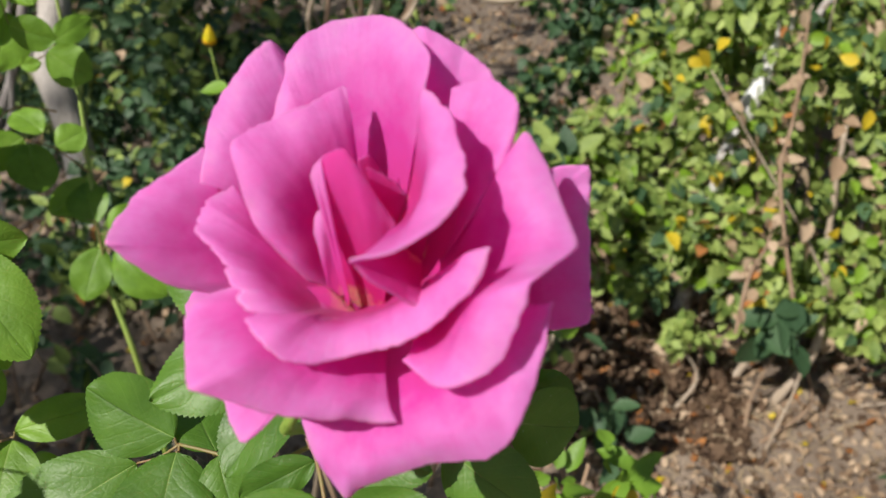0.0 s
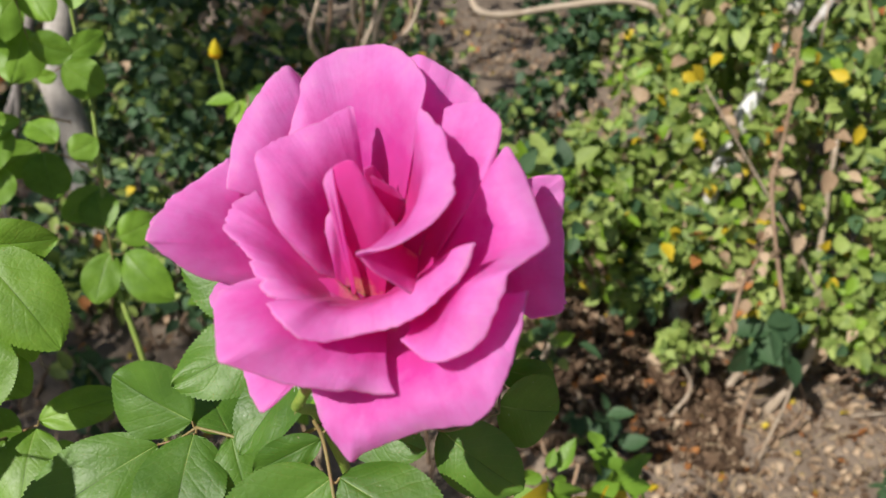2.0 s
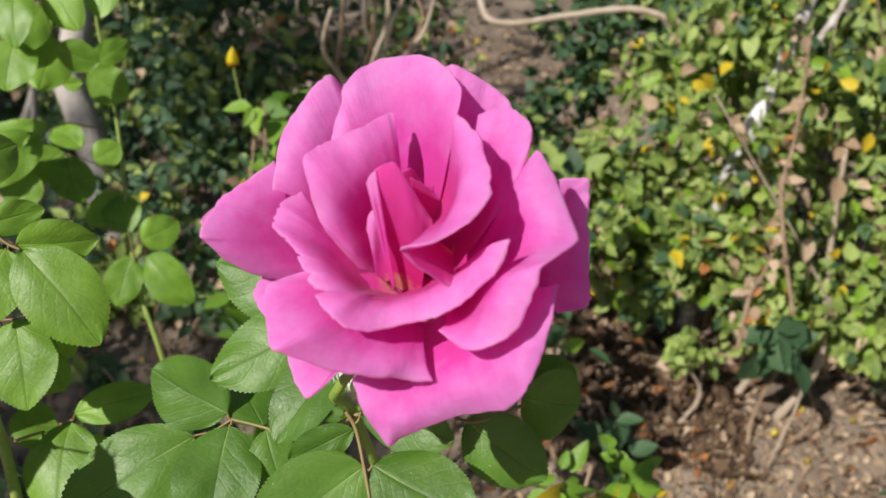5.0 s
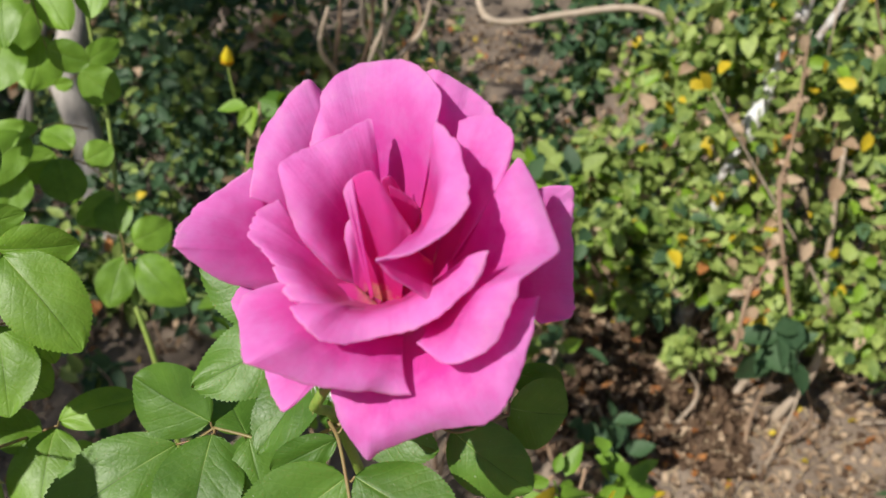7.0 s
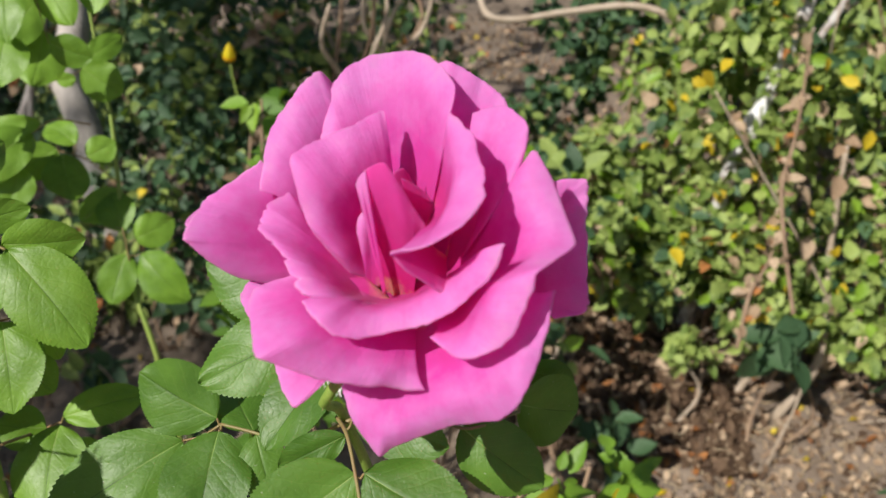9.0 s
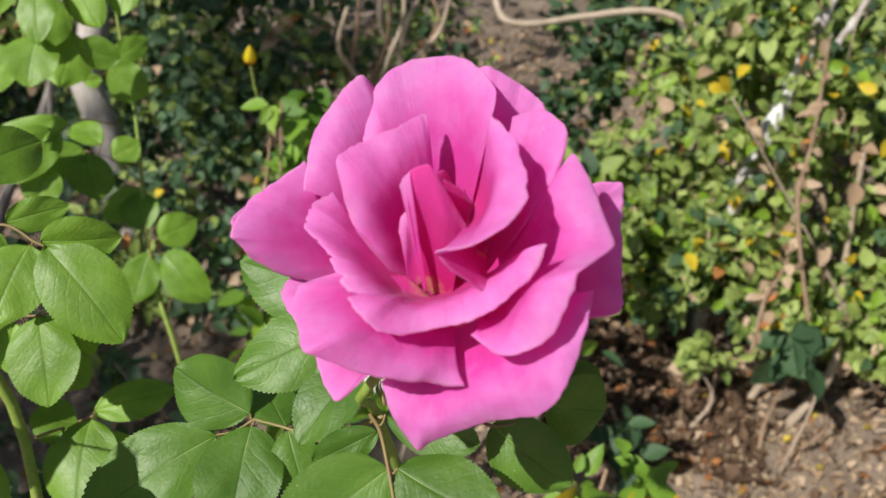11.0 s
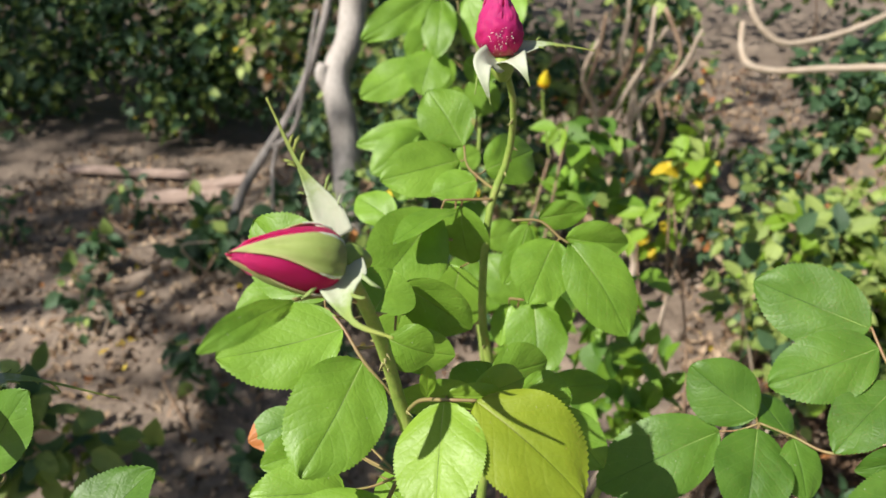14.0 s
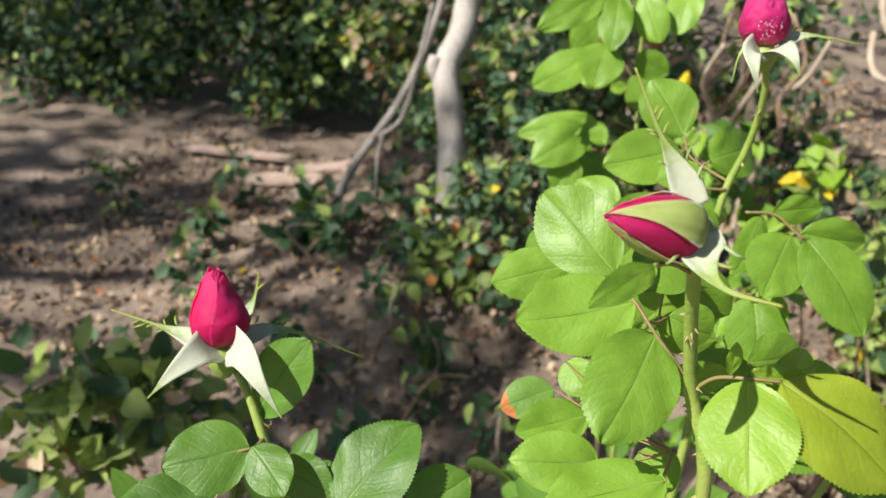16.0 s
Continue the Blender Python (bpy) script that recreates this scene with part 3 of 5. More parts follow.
def shrub(at, centres, n, size, materials, label, seed, single=0, stems=5, group="", category="shrub", stem_mat=None, facing=True):
    """A shrub of clumps: centres are (x, y, z, radius); stems run from the foot into the clumps."""
    foot = np.array((at[0], at[1], ground_height(*at)))
    ob = thing("shrub", tuple(foot), label, category, group)
    rng = np.random.default_rng(seed)
    for k in range(stems):
        c = centres[k % len(centres)]
        end = np.array(c[:3]) + rng.normal(0, c[3] * 0.5, 3)
        st = foot + np.array((*rng.normal(0, 0.05, 2), -0.02))
        mid = (st + end) / 2 + rng.normal(0, 0.07, 3)
        tube("stem", [st, mid, end], rng.uniform(0.004, 0.009), 0.002, stem_mat or (TWIG, PALE_TWIG)[k % 3 == 2], ob, n=14, sides=6, knots=0.12, seed=seed + k)
    spots = []
    clumps = []
    for c in centres:
        for _ in range(max(3, int(90 * c[3]))):
            d = unit(rng.normal(size=3))
            clumps.append((*(np.array(c[:3]) + d * c[3] * rng.uniform(0.35, 1.0)), c[3] * rng.uniform(0.22, 0.42)))
    vol = np.array([c[3] ** 2 for c in clumps])
    for k in range(n):
        c = clumps[rng.choice(len(clumps), p=vol / vol.sum())]
        d = unit(rng.normal(size=3))
        if facing and d[1] > 0.35 and rng.random() < 0.75:
            d[1] = -d[1]
        r = c[3] * (1 - 0.55 * rng.random() ** 1.6) * (1 + 0.25 * noise.noise(Vector(d * 2.5 + np.array(c[:3]) * 5)))
        p = np.array(c[:3]) + d * r * np.array((1, 0.8, 1))
        if p[2] < ground_height(p[0], p[1]) + 0.02:
            continue
        spots.append((p, d))
    foliage(ob, spots, size, materials, seed + 1, single)
    return ob


# ---- the rose bush in flower ----
bush_a = thing("rose_bush", (-0.17, 0.24, ground_height(-0.17, 0.24)), "rose bush with a full pink bloom, crimson buds and glossy leaves", "rose bush")
g0 = np.array((-0.17, 0.24, ground_height(-0.17, 0.24) - 0.03))
HIP = np.array((-0.0218, 0.2105, 1.3712))
cane(bush_a, [g0, (-0.12, 0.22, 0.5), (-0.06, 0.19, 1.0), (-0.0223, 0.2728, 1.1854), (-0.0361, 0.2553, 1.2692), (-0.0425, 0.2374, 1.313), (-0.0387, 0.1954, 1.3546), HIP], 0.0052, 0.0018, 24, 1, 60)
cane(bush_a, [g0 + (-0.02, 0.01, 0), (-0.23, 0.25, 0.5), (-0.25, 0.27, 1.0), (-0.2562, 0.3021, 1.2378), (-0.2665, 0.3008, 1.2877), (-0.2706, 0.3064, 1.3359), (-0.2704, 0.3121, 1.3632), (-0.2648, 0.3174, 1.3886), (-0.2633, 0.3074, 1.4255), (-0.2695, 0.2950, 1.4500)], 0.0052, 0.0017, 30, 2, 160)
cane(bush_a, [g0 + (-0.02, -0.02, 0), (-0.21, 0.18, 0.5), (-0.225, 0.13, 1.0), (-0.2482, 0.1262, 1.3109), (-0.2592, 0.1312, 1.3321), (-0.2669, 0.1233, 1.3697), (-0.2702, 0.11, 1.3962), (-0.2722, 0.1009, 1.4119), (-0.2740, 0.0985, 1.4180)], 0.0052, 0.0023, 70, 3, 420)
cane(bush_a, [(-0.25, 0.27, 1.0), (-0.20, 0.24, 1.12), (-0.17, 0.25, 1.26)], 0.003, 0.0018, 8, 4)
cane(bush_a, [(-0.06, 0.19, 1.0), (-0.02, 0.21, 1.15), (-0.028, 0.21, 1.30)], 0.003, 0.0016, 6, 5)

bloom = hip("rose_bloom", bush_a, HIP, np.array((-0.0115, 0.1871, 1.4083)) - HIP, 0.0052, "full-blown pink rose with rolled petal rims")
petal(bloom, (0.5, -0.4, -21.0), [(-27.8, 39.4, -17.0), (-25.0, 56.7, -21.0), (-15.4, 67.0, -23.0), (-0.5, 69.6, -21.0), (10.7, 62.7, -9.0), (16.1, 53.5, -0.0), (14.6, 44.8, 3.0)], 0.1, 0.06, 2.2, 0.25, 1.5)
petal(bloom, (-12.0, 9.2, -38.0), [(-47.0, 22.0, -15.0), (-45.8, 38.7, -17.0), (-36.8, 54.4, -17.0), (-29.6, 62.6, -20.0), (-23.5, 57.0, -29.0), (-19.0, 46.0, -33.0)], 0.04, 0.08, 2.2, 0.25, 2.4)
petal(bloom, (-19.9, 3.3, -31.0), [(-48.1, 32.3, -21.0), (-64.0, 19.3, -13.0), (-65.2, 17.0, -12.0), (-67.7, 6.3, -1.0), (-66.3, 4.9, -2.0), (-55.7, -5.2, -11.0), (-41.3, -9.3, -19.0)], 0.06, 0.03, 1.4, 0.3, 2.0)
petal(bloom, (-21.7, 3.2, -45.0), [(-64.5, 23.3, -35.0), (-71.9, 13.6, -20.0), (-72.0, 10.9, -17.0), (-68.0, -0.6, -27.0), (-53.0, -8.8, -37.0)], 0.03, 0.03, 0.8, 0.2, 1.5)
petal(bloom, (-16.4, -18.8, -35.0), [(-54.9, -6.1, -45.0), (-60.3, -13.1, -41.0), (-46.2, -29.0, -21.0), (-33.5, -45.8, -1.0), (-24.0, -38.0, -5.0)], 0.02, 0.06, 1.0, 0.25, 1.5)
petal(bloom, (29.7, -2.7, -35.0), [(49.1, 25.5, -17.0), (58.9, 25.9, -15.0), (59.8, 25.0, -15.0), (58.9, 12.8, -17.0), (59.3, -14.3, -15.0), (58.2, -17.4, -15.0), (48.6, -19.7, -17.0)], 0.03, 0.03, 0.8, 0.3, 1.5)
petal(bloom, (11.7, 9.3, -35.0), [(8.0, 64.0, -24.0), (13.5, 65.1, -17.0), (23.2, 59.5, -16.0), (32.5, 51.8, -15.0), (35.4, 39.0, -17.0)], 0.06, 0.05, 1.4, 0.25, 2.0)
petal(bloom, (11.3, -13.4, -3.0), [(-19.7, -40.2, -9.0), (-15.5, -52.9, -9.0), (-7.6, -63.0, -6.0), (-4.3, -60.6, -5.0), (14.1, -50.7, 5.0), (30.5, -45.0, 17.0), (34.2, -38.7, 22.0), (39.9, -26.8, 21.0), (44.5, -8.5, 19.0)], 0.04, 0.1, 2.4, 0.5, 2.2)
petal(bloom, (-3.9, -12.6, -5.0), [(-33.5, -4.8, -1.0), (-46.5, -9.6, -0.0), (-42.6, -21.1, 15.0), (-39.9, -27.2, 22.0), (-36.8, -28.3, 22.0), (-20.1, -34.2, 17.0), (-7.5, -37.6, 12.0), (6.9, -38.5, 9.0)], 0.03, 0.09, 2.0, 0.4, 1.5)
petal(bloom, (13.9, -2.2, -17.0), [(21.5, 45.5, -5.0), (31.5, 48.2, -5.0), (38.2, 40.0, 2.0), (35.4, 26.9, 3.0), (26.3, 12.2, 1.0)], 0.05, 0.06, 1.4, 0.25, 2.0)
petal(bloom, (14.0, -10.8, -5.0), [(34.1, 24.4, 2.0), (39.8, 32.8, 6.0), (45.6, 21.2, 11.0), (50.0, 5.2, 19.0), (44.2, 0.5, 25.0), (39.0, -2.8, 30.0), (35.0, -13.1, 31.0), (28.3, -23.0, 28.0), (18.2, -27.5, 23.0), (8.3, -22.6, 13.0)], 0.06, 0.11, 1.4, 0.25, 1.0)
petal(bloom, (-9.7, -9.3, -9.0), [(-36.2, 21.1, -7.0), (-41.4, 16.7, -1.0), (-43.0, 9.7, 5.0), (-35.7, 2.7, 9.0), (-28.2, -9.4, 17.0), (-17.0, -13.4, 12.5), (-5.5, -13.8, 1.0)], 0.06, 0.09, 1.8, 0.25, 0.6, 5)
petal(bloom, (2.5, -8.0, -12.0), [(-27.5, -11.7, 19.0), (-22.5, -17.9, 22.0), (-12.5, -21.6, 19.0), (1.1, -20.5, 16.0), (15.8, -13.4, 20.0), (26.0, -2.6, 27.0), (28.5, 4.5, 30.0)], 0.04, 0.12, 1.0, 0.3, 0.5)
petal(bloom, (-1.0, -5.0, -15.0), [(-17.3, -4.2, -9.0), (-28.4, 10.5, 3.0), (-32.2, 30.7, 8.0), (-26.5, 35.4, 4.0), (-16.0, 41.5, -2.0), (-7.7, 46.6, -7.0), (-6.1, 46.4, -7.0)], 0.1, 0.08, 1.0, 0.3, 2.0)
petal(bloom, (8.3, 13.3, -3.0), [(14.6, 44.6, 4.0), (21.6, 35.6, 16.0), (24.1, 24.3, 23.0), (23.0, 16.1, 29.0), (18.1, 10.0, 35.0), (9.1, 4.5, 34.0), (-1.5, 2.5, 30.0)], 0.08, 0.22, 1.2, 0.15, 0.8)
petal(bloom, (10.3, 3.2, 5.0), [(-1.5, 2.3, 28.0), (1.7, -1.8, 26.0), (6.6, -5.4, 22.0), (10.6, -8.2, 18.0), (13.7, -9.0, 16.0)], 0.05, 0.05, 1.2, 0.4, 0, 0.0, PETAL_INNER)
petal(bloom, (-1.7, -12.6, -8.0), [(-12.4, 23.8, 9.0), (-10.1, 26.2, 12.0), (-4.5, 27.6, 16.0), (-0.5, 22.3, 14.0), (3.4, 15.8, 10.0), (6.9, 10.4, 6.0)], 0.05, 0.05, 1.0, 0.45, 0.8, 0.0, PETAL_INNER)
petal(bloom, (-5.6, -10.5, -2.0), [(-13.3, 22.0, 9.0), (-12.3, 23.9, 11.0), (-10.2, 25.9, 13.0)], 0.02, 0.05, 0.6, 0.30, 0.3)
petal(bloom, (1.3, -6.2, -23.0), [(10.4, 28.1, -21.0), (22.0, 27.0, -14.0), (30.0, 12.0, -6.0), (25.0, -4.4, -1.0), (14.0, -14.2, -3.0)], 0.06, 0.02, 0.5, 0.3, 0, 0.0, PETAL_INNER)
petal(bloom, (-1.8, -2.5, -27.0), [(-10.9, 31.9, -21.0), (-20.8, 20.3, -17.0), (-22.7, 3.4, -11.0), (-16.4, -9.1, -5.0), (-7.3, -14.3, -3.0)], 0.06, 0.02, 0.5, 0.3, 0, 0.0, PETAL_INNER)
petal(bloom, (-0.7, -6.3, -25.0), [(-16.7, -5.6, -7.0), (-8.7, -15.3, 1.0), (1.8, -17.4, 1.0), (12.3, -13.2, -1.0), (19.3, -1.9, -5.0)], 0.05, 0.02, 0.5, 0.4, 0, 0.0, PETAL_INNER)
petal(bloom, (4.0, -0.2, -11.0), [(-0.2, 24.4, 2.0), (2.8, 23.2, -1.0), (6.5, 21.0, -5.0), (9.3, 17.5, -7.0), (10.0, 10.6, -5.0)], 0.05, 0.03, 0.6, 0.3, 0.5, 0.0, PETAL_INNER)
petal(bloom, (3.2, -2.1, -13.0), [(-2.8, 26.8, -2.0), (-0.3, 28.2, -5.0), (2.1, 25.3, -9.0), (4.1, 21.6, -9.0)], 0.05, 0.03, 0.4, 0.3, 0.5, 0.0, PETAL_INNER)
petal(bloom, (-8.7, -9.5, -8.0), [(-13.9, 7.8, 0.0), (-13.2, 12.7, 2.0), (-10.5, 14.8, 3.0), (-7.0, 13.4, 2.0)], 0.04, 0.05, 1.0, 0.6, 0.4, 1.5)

core = Vector((-3.6, -7.4, -15)) / 1000
for k in range(20):
    rk = random.Random(900 + k)
    a = rk.uniform(0, 6.28)
    spread = rk.uniform(1, 5.5)
    b = core + Vector((math.cos(a), math.sin(a) * 0.8, -3)) * 0.0012
    e = core + Vector((math.cos(a) * spread - 3, math.sin(a) * spread + 2, rk.uniform(3, 7))) / 1000
    m = (b + e) / 2 + Vector((math.cos(a), math.sin(a), 0)) * 0.001
    v, f = tube_mesh([tuple(ROSE @ b), tuple(ROSE @ m), tuple(ROSE @ e)], 0.00022, 0.00016, 6, 5)
    c = np.array(ROSE @ e)
    o = len(v)
    for ring, rr in ((-1, 0.2), (0, 1.0), (1, 0.2)):
        for j in range(6):
            v.append(c + np.array((math.cos(j * 1.047) * rr * 0.0005, ring * 0.0006, math.sin(j * 1.047) * rr * 0.0005)))
    f += [(q[0] + o, q[1] + o, q[2] + o, q[3] + o) for q in grid_faces(3, 6, True)]
    part("stamen", v, f, STAMEN, bloom)

# withered sepals behind the bloom
for k, (dx, dz) in enumerate(((-0.022, -0.004), (-0.010, -0.020), (0.012, -0.012))):
    sepal(bloom, [HIP, HIP + (dx * 0.6, 0.004, dz * 0.6 - 0.002), HIP + (dx, -0.002, dz)], 0.009, (0, -0.6, 0.8), 2, 40 + k, SEPAL_GREEN)


def rosebud(bush, base, tip, radius, seed, label, flare=0.10, material=BUD_PETAL, plump=False):
    base, tip = np.array(base), np.array(tip)
    ob = hip("rosebud", bush, base, tip - base, radius * 0.52, label)
    for k in range(5):
        if plump:
            # each petal wraps most of the way round, its free edge standing a little proud
            bud_shell("petal", ob, base, tip, radius * (1 - 0.045 * k), seed + k * 2.1, 4.6 - 0.3 * k, 0.0, 0.93 + 0.02 * k, 1.0, flare if k < 3 else 0.03, material, arch=0.10, seed=seed * 10 + k, outline=plump_radius, crumple=0.13 if material is BUD_PINK else 0.03)
        else:
            bud_shell("petal", ob, base, tip, radius * (1 - 0.05 * k), seed + k * 2.3, 3.6 - 0.2 * k, 0.0, 1.0 - 0.015 * k, 1.0, flare if k < 2 else 0.02, material, arch=0.16 + 0.03 * k, seed=seed * 10 + k)
    return ob


bud = rosebud(bush_a, (-0.2700, 0.2960, 1.4510), (-0.2790, 0.3050, 1.4890), 0.0125, 1, "opening crimson rosebud with downturned pale sepals", 0.10, BUD_PINK, True)
# pale specks on its lower petals
kb, sb, qb = frame_of(np.array((-0.2790, 0.3050, 1.4890)) - np.array((-0.2700, 0.2960, 1.4510)))
rb = random.Random(17)
bv, bf = [], []
for k in range(60):
    v, th = min(0.6, abs(rb.gauss(0.16, 0.09)) + 0.03), rb.gauss(3.05, 0.42)
    away = sb * math.cos(th) + qb * math.sin(th)
    c = np.array((-0.2700, 0.2960, 1.4510)) + kb * 0.0400 * v + 0.0127 * plump_radius(v) * away
    r = rb.uniform(0.00010, 0.00032)
    o = len(bv)
    for lat in (-0.9, 0.0, 0.9):
        for j in range(6):
            w = j * 1.0472
            bv.append(c + r * (math.cos(lat) * math.cos(w) * kb + math.cos(lat) * math.sin(w) * np.cross(kb, away) + math.sin(lat) * away))
    bf += [tuple(q + o for q in f) for f in grid_faces(3, 6, True)] + [tuple(o + 12 + j for j in range(6))]
part("speckling", bv, bf, FEATHER, bud, "tiny pale specks")["kind"] = "stuff"
sepal(bud, [(-0.2718, 0.2921, 1.4507), (-0.2747, 0.2749, 1.4512), (-0.2709, 0.2666, 1.4440), (-0.2664, 0.2659, 1.4325)], 0.0165, (0.25, -0.85, 0.43), 0, 1, broad=True)
sepal(bud, [(-0.2653, 0.2946, 1.4512), (-0.2586, 0.2817, 1.4536), (-0.2535, 0.2759, 1.4502), (-0.2490, 0.2747, 1.4427)], 0.0165, (0.30, -0.85, 0.43), 0, 2, broad=True)
sepal(bud, [(-0.2650, 0.2980, 1.4545), (-0.248, 0.3090, 1.4585), (-0.2235, 0.3170, 1.4569)], 0.010, (0.1, -0.5, 0.85), 7, 3)
sepal(bud, [(-0.2720, 0.2950, 1.4505), (-0.2800, 0.2940, 1.4471), (-0.2814, 0.2890, 1.4305)], 0.006, (-0.5, -0.7, 0.3), 4, 4, SEPAL_GREEN)
sepal(bud, [(-0.270, 0.2990, 1.4525), (-0.276, 0.3110, 1.4535), (-0.286, 0.3210, 1.4475)], 0.010, (0, 0.5, 0.8), 3, 5)

BASE2, TIP2 = (-0.2745, 0.0962, 1.4202), (-0.3002, 0.0692, 1.4285)
bud = rosebud(bush_a, BASE2, TIP2, 0.0108, 2, "nodding crimson rosebud still half wrapped in green sepals")
for k, st in enumerate((-3.44, -5.40, -1.20)):
    bud_shell("sepal", bud, BASE2, TIP2, 0.0108, st, 1.24, 0.0, 0.99, 1.13, 0.0, WRAPPED_SEPAL, "pale-edged green sepal", arch=0.90, seed=k)
sepal(bud, [(-0.2750, 0.0990, 1.4275), (-0.2850, 0.1010, 1.4395), (-0.2930, 0.1020, 1.4500), (-0.3051, 0.1054, 1.4683)], 0.0118, (0.3, -0.85, 0.2), 8, 6)
sepal(bud, [(-0.2725, 0.0945, 1.4205), (-0.2690, 0.0850, 1.4155), (-0.2600, 0.0730, 1.4130), (-0.2432, 0.0629, 1.4168)], 0.0185, (0.2, -0.9, 0.5), 3, 7)

# leaves of the bush
leaflet(bush_a, (-0.248, 0.122, 1.354), (-0.249, 0.122, 1.369), (0.5, -0.85, 0.1), 0.0068, LEAF_YOUNG)
# groups below the bloom: its shade is put into their darker leaf colour
compound_leaf(bush_a, [(-0.038, 0.2345, 1.3117), (-0.0691, 0.2443, 1.287), (-0.0856, 0.252, 1.2863), (-0.1028, 0.2551, 1.2879)], [
    ((-0.1049, 0.2561, 1.2904), (-0.1427, 0.2645, 1.3077), (-0.02, -0.92, 0.39), 0.0359),
    ((-0.1215, 0.2530, 1.2785), (-0.1780, 0.2160, 1.2530), (0.1, -0.63, 0.77), 0.0415),
    ((-0.1036, 0.2529, 1.2858), (-0.1043, 0.2111, 1.2582), (0.09, -0.55, 0.83), 0.0381),
    ((-0.0858, 0.2517, 1.2858), (-0.074, 0.2322, 1.2638), (0.22, -0.67, 0.71), 0.0228),
    ((-0.088, 0.2554, 1.2848), (-0.107, 0.2811, 1.2916), (0.17, -0.13, 0.98), 0.0252)], LEAF)
compound_leaf(bush_a, [(-0.0446, 0.2366, 1.3108), (-0.0375, 0.2204, 1.3149), (-0.0321, 0.2057, 1.3087), (-0.0269, 0.1899, 1.3003)], [
    ((-0.0321, 0.2056, 1.3085), (-0.074, 0.1798, 1.2871), (0.11, -0.73, 0.67), 0.0369),
    ((-0.0283, 0.2046, 1.3102), (0.0147, 0.1881, 1.3), (0.01, -0.5, 0.87), 0.0338),
    ((-0.0383, 0.2203, 1.3148), (-0.0654, 0.2125, 1.3013), (0.07, -0.92, 0.39), 0.0165),
    ((-0.0358, 0.2255, 1.3202), (0.0042, 0.215, 1.3161), (-0.2, -0.9, 0.39), 0.0240),
    ((-0.028, 0.1952, 1.3023), (-0.0159, 0.17, 1.2824), (-0.02, -0.63, 0.78), 0.0288)], LEAF)
compound_leaf(bush_a, [(-0.0382, 0.2414, 1.3119), (-0.0469, 0.2545, 1.3262), (-0.0572, 0.2679, 1.3397), (-0.0612, 0.2756, 1.3455)], [
    ((-0.0581, 0.2878, 1.3389), (-0.1177, 0.2997, 1.3481), (-0.08, -0.82, 0.57), 0.0433),
    ((-0.0574, 0.2676, 1.3392), (-0.1065, 0.2432, 1.3204), (0.03, -0.64, 0.77), 0.0343),
    ((-0.0472, 0.2554, 1.3282), (-0.0741, 0.2235, 1.303), (-0.22, -0.49, 0.85), 0.0308)], LEAF)
compound_leaf(bush_a, [(-0.0292, 0.2469, 1.3175), (-0.0012, 0.2355, 1.3146), (0.0106, 0.23, 1.3138), (0.032, 0.2344, 1.3206)], [
    ((0.0086, 0.2318, 1.3131), (0.0429, 0.2166, 1.2955), (-0.11, -0.85, 0.51), 0.0300),
    ((0.0321, 0.2398, 1.3202), (0.0583, 0.2435, 1.3141), (0.15, -0.99, 0.04), 0.0348),
    ((0.0329, 0.2507, 1.3305), (0.0575, 0.2569, 1.3184), (0.32, -0.93, 0.16), 0.0158)], LEAF)
compound_leaf(bush_a, [(-0.268, 0.3148, 1.3671), (-0.2846, 0.3349, 1.3664), (-0.2985, 0.3542, 1.3672), (-0.3044, 0.3667, 1.375)], [
    ((-0.3051, 0.3665, 1.375), (-0.3354, 0.3764, 1.4065), (0.22, -0.85, 0.48), 0.0384),
    ((-0.3044, 0.3593, 1.3673), (-0.344, 0.3203, 1.3608), (0.51, -0.62, 0.6), 0.0356),
    ((-0.2839, 0.3476, 1.3681), (-0.2595, 0.388, 1.3753), (0.59, -0.47, 0.66), 0.0335),
    ((-0.2875, 0.3383, 1.3635), (-0.3113, 0.3212, 1.3562), (0.19, -0.6, 0.78), 0.0250)], LEAF_MID)
compound_leaf(bush_a, [(-0.2701, 0.3102, 1.3639), (-0.2826, 0.3039, 1.3637), (-0.2952, 0.2954, 1.3641)], [
    ((-0.2889, 0.2981, 1.3586), (-0.3114, 0.2534, 1.3555), (-0.05, -0.04, 1), 0.0205),
    ((-0.2985, 0.2946, 1.3553), (-0.318, 0.2468, 1.3235), (0.46, -0.61, 0.64), 0.0459),
    ((-0.287, 0.3027, 1.3595), (-0.2789, 0.3056, 1.3187), (-0.05, -1, -0.08), 0.0305)], LEAF_MID)
compound_leaf(bush_a, [(-0.2696, 0.3137, 1.3301), (-0.2908, 0.303, 1.3363), (-0.3007, 0.2896, 1.3345)], [
    ((-0.3087, 0.2887, 1.3233), (-0.3103, 0.2579, 1.2818), (0.31, -0.77, 0.56), 0.0452),
    ((-0.3292, 0.3095, 1.3364), (-0.3626, 0.3211, 1.3455), (-0.03, -0.66, 0.75), 0.0250),
    ((-0.3561, 0.2953, 1.3145), (-0.3697, 0.2744, 1.2981), (0.44, -0.71, 0.55), 0.0359),
    ((-0.2933, 0.3403, 1.299), (-0.3013, 0.3479, 1.2481), (-0.08, -0.99, -0.13), 0.0509)], LEAF_MID)
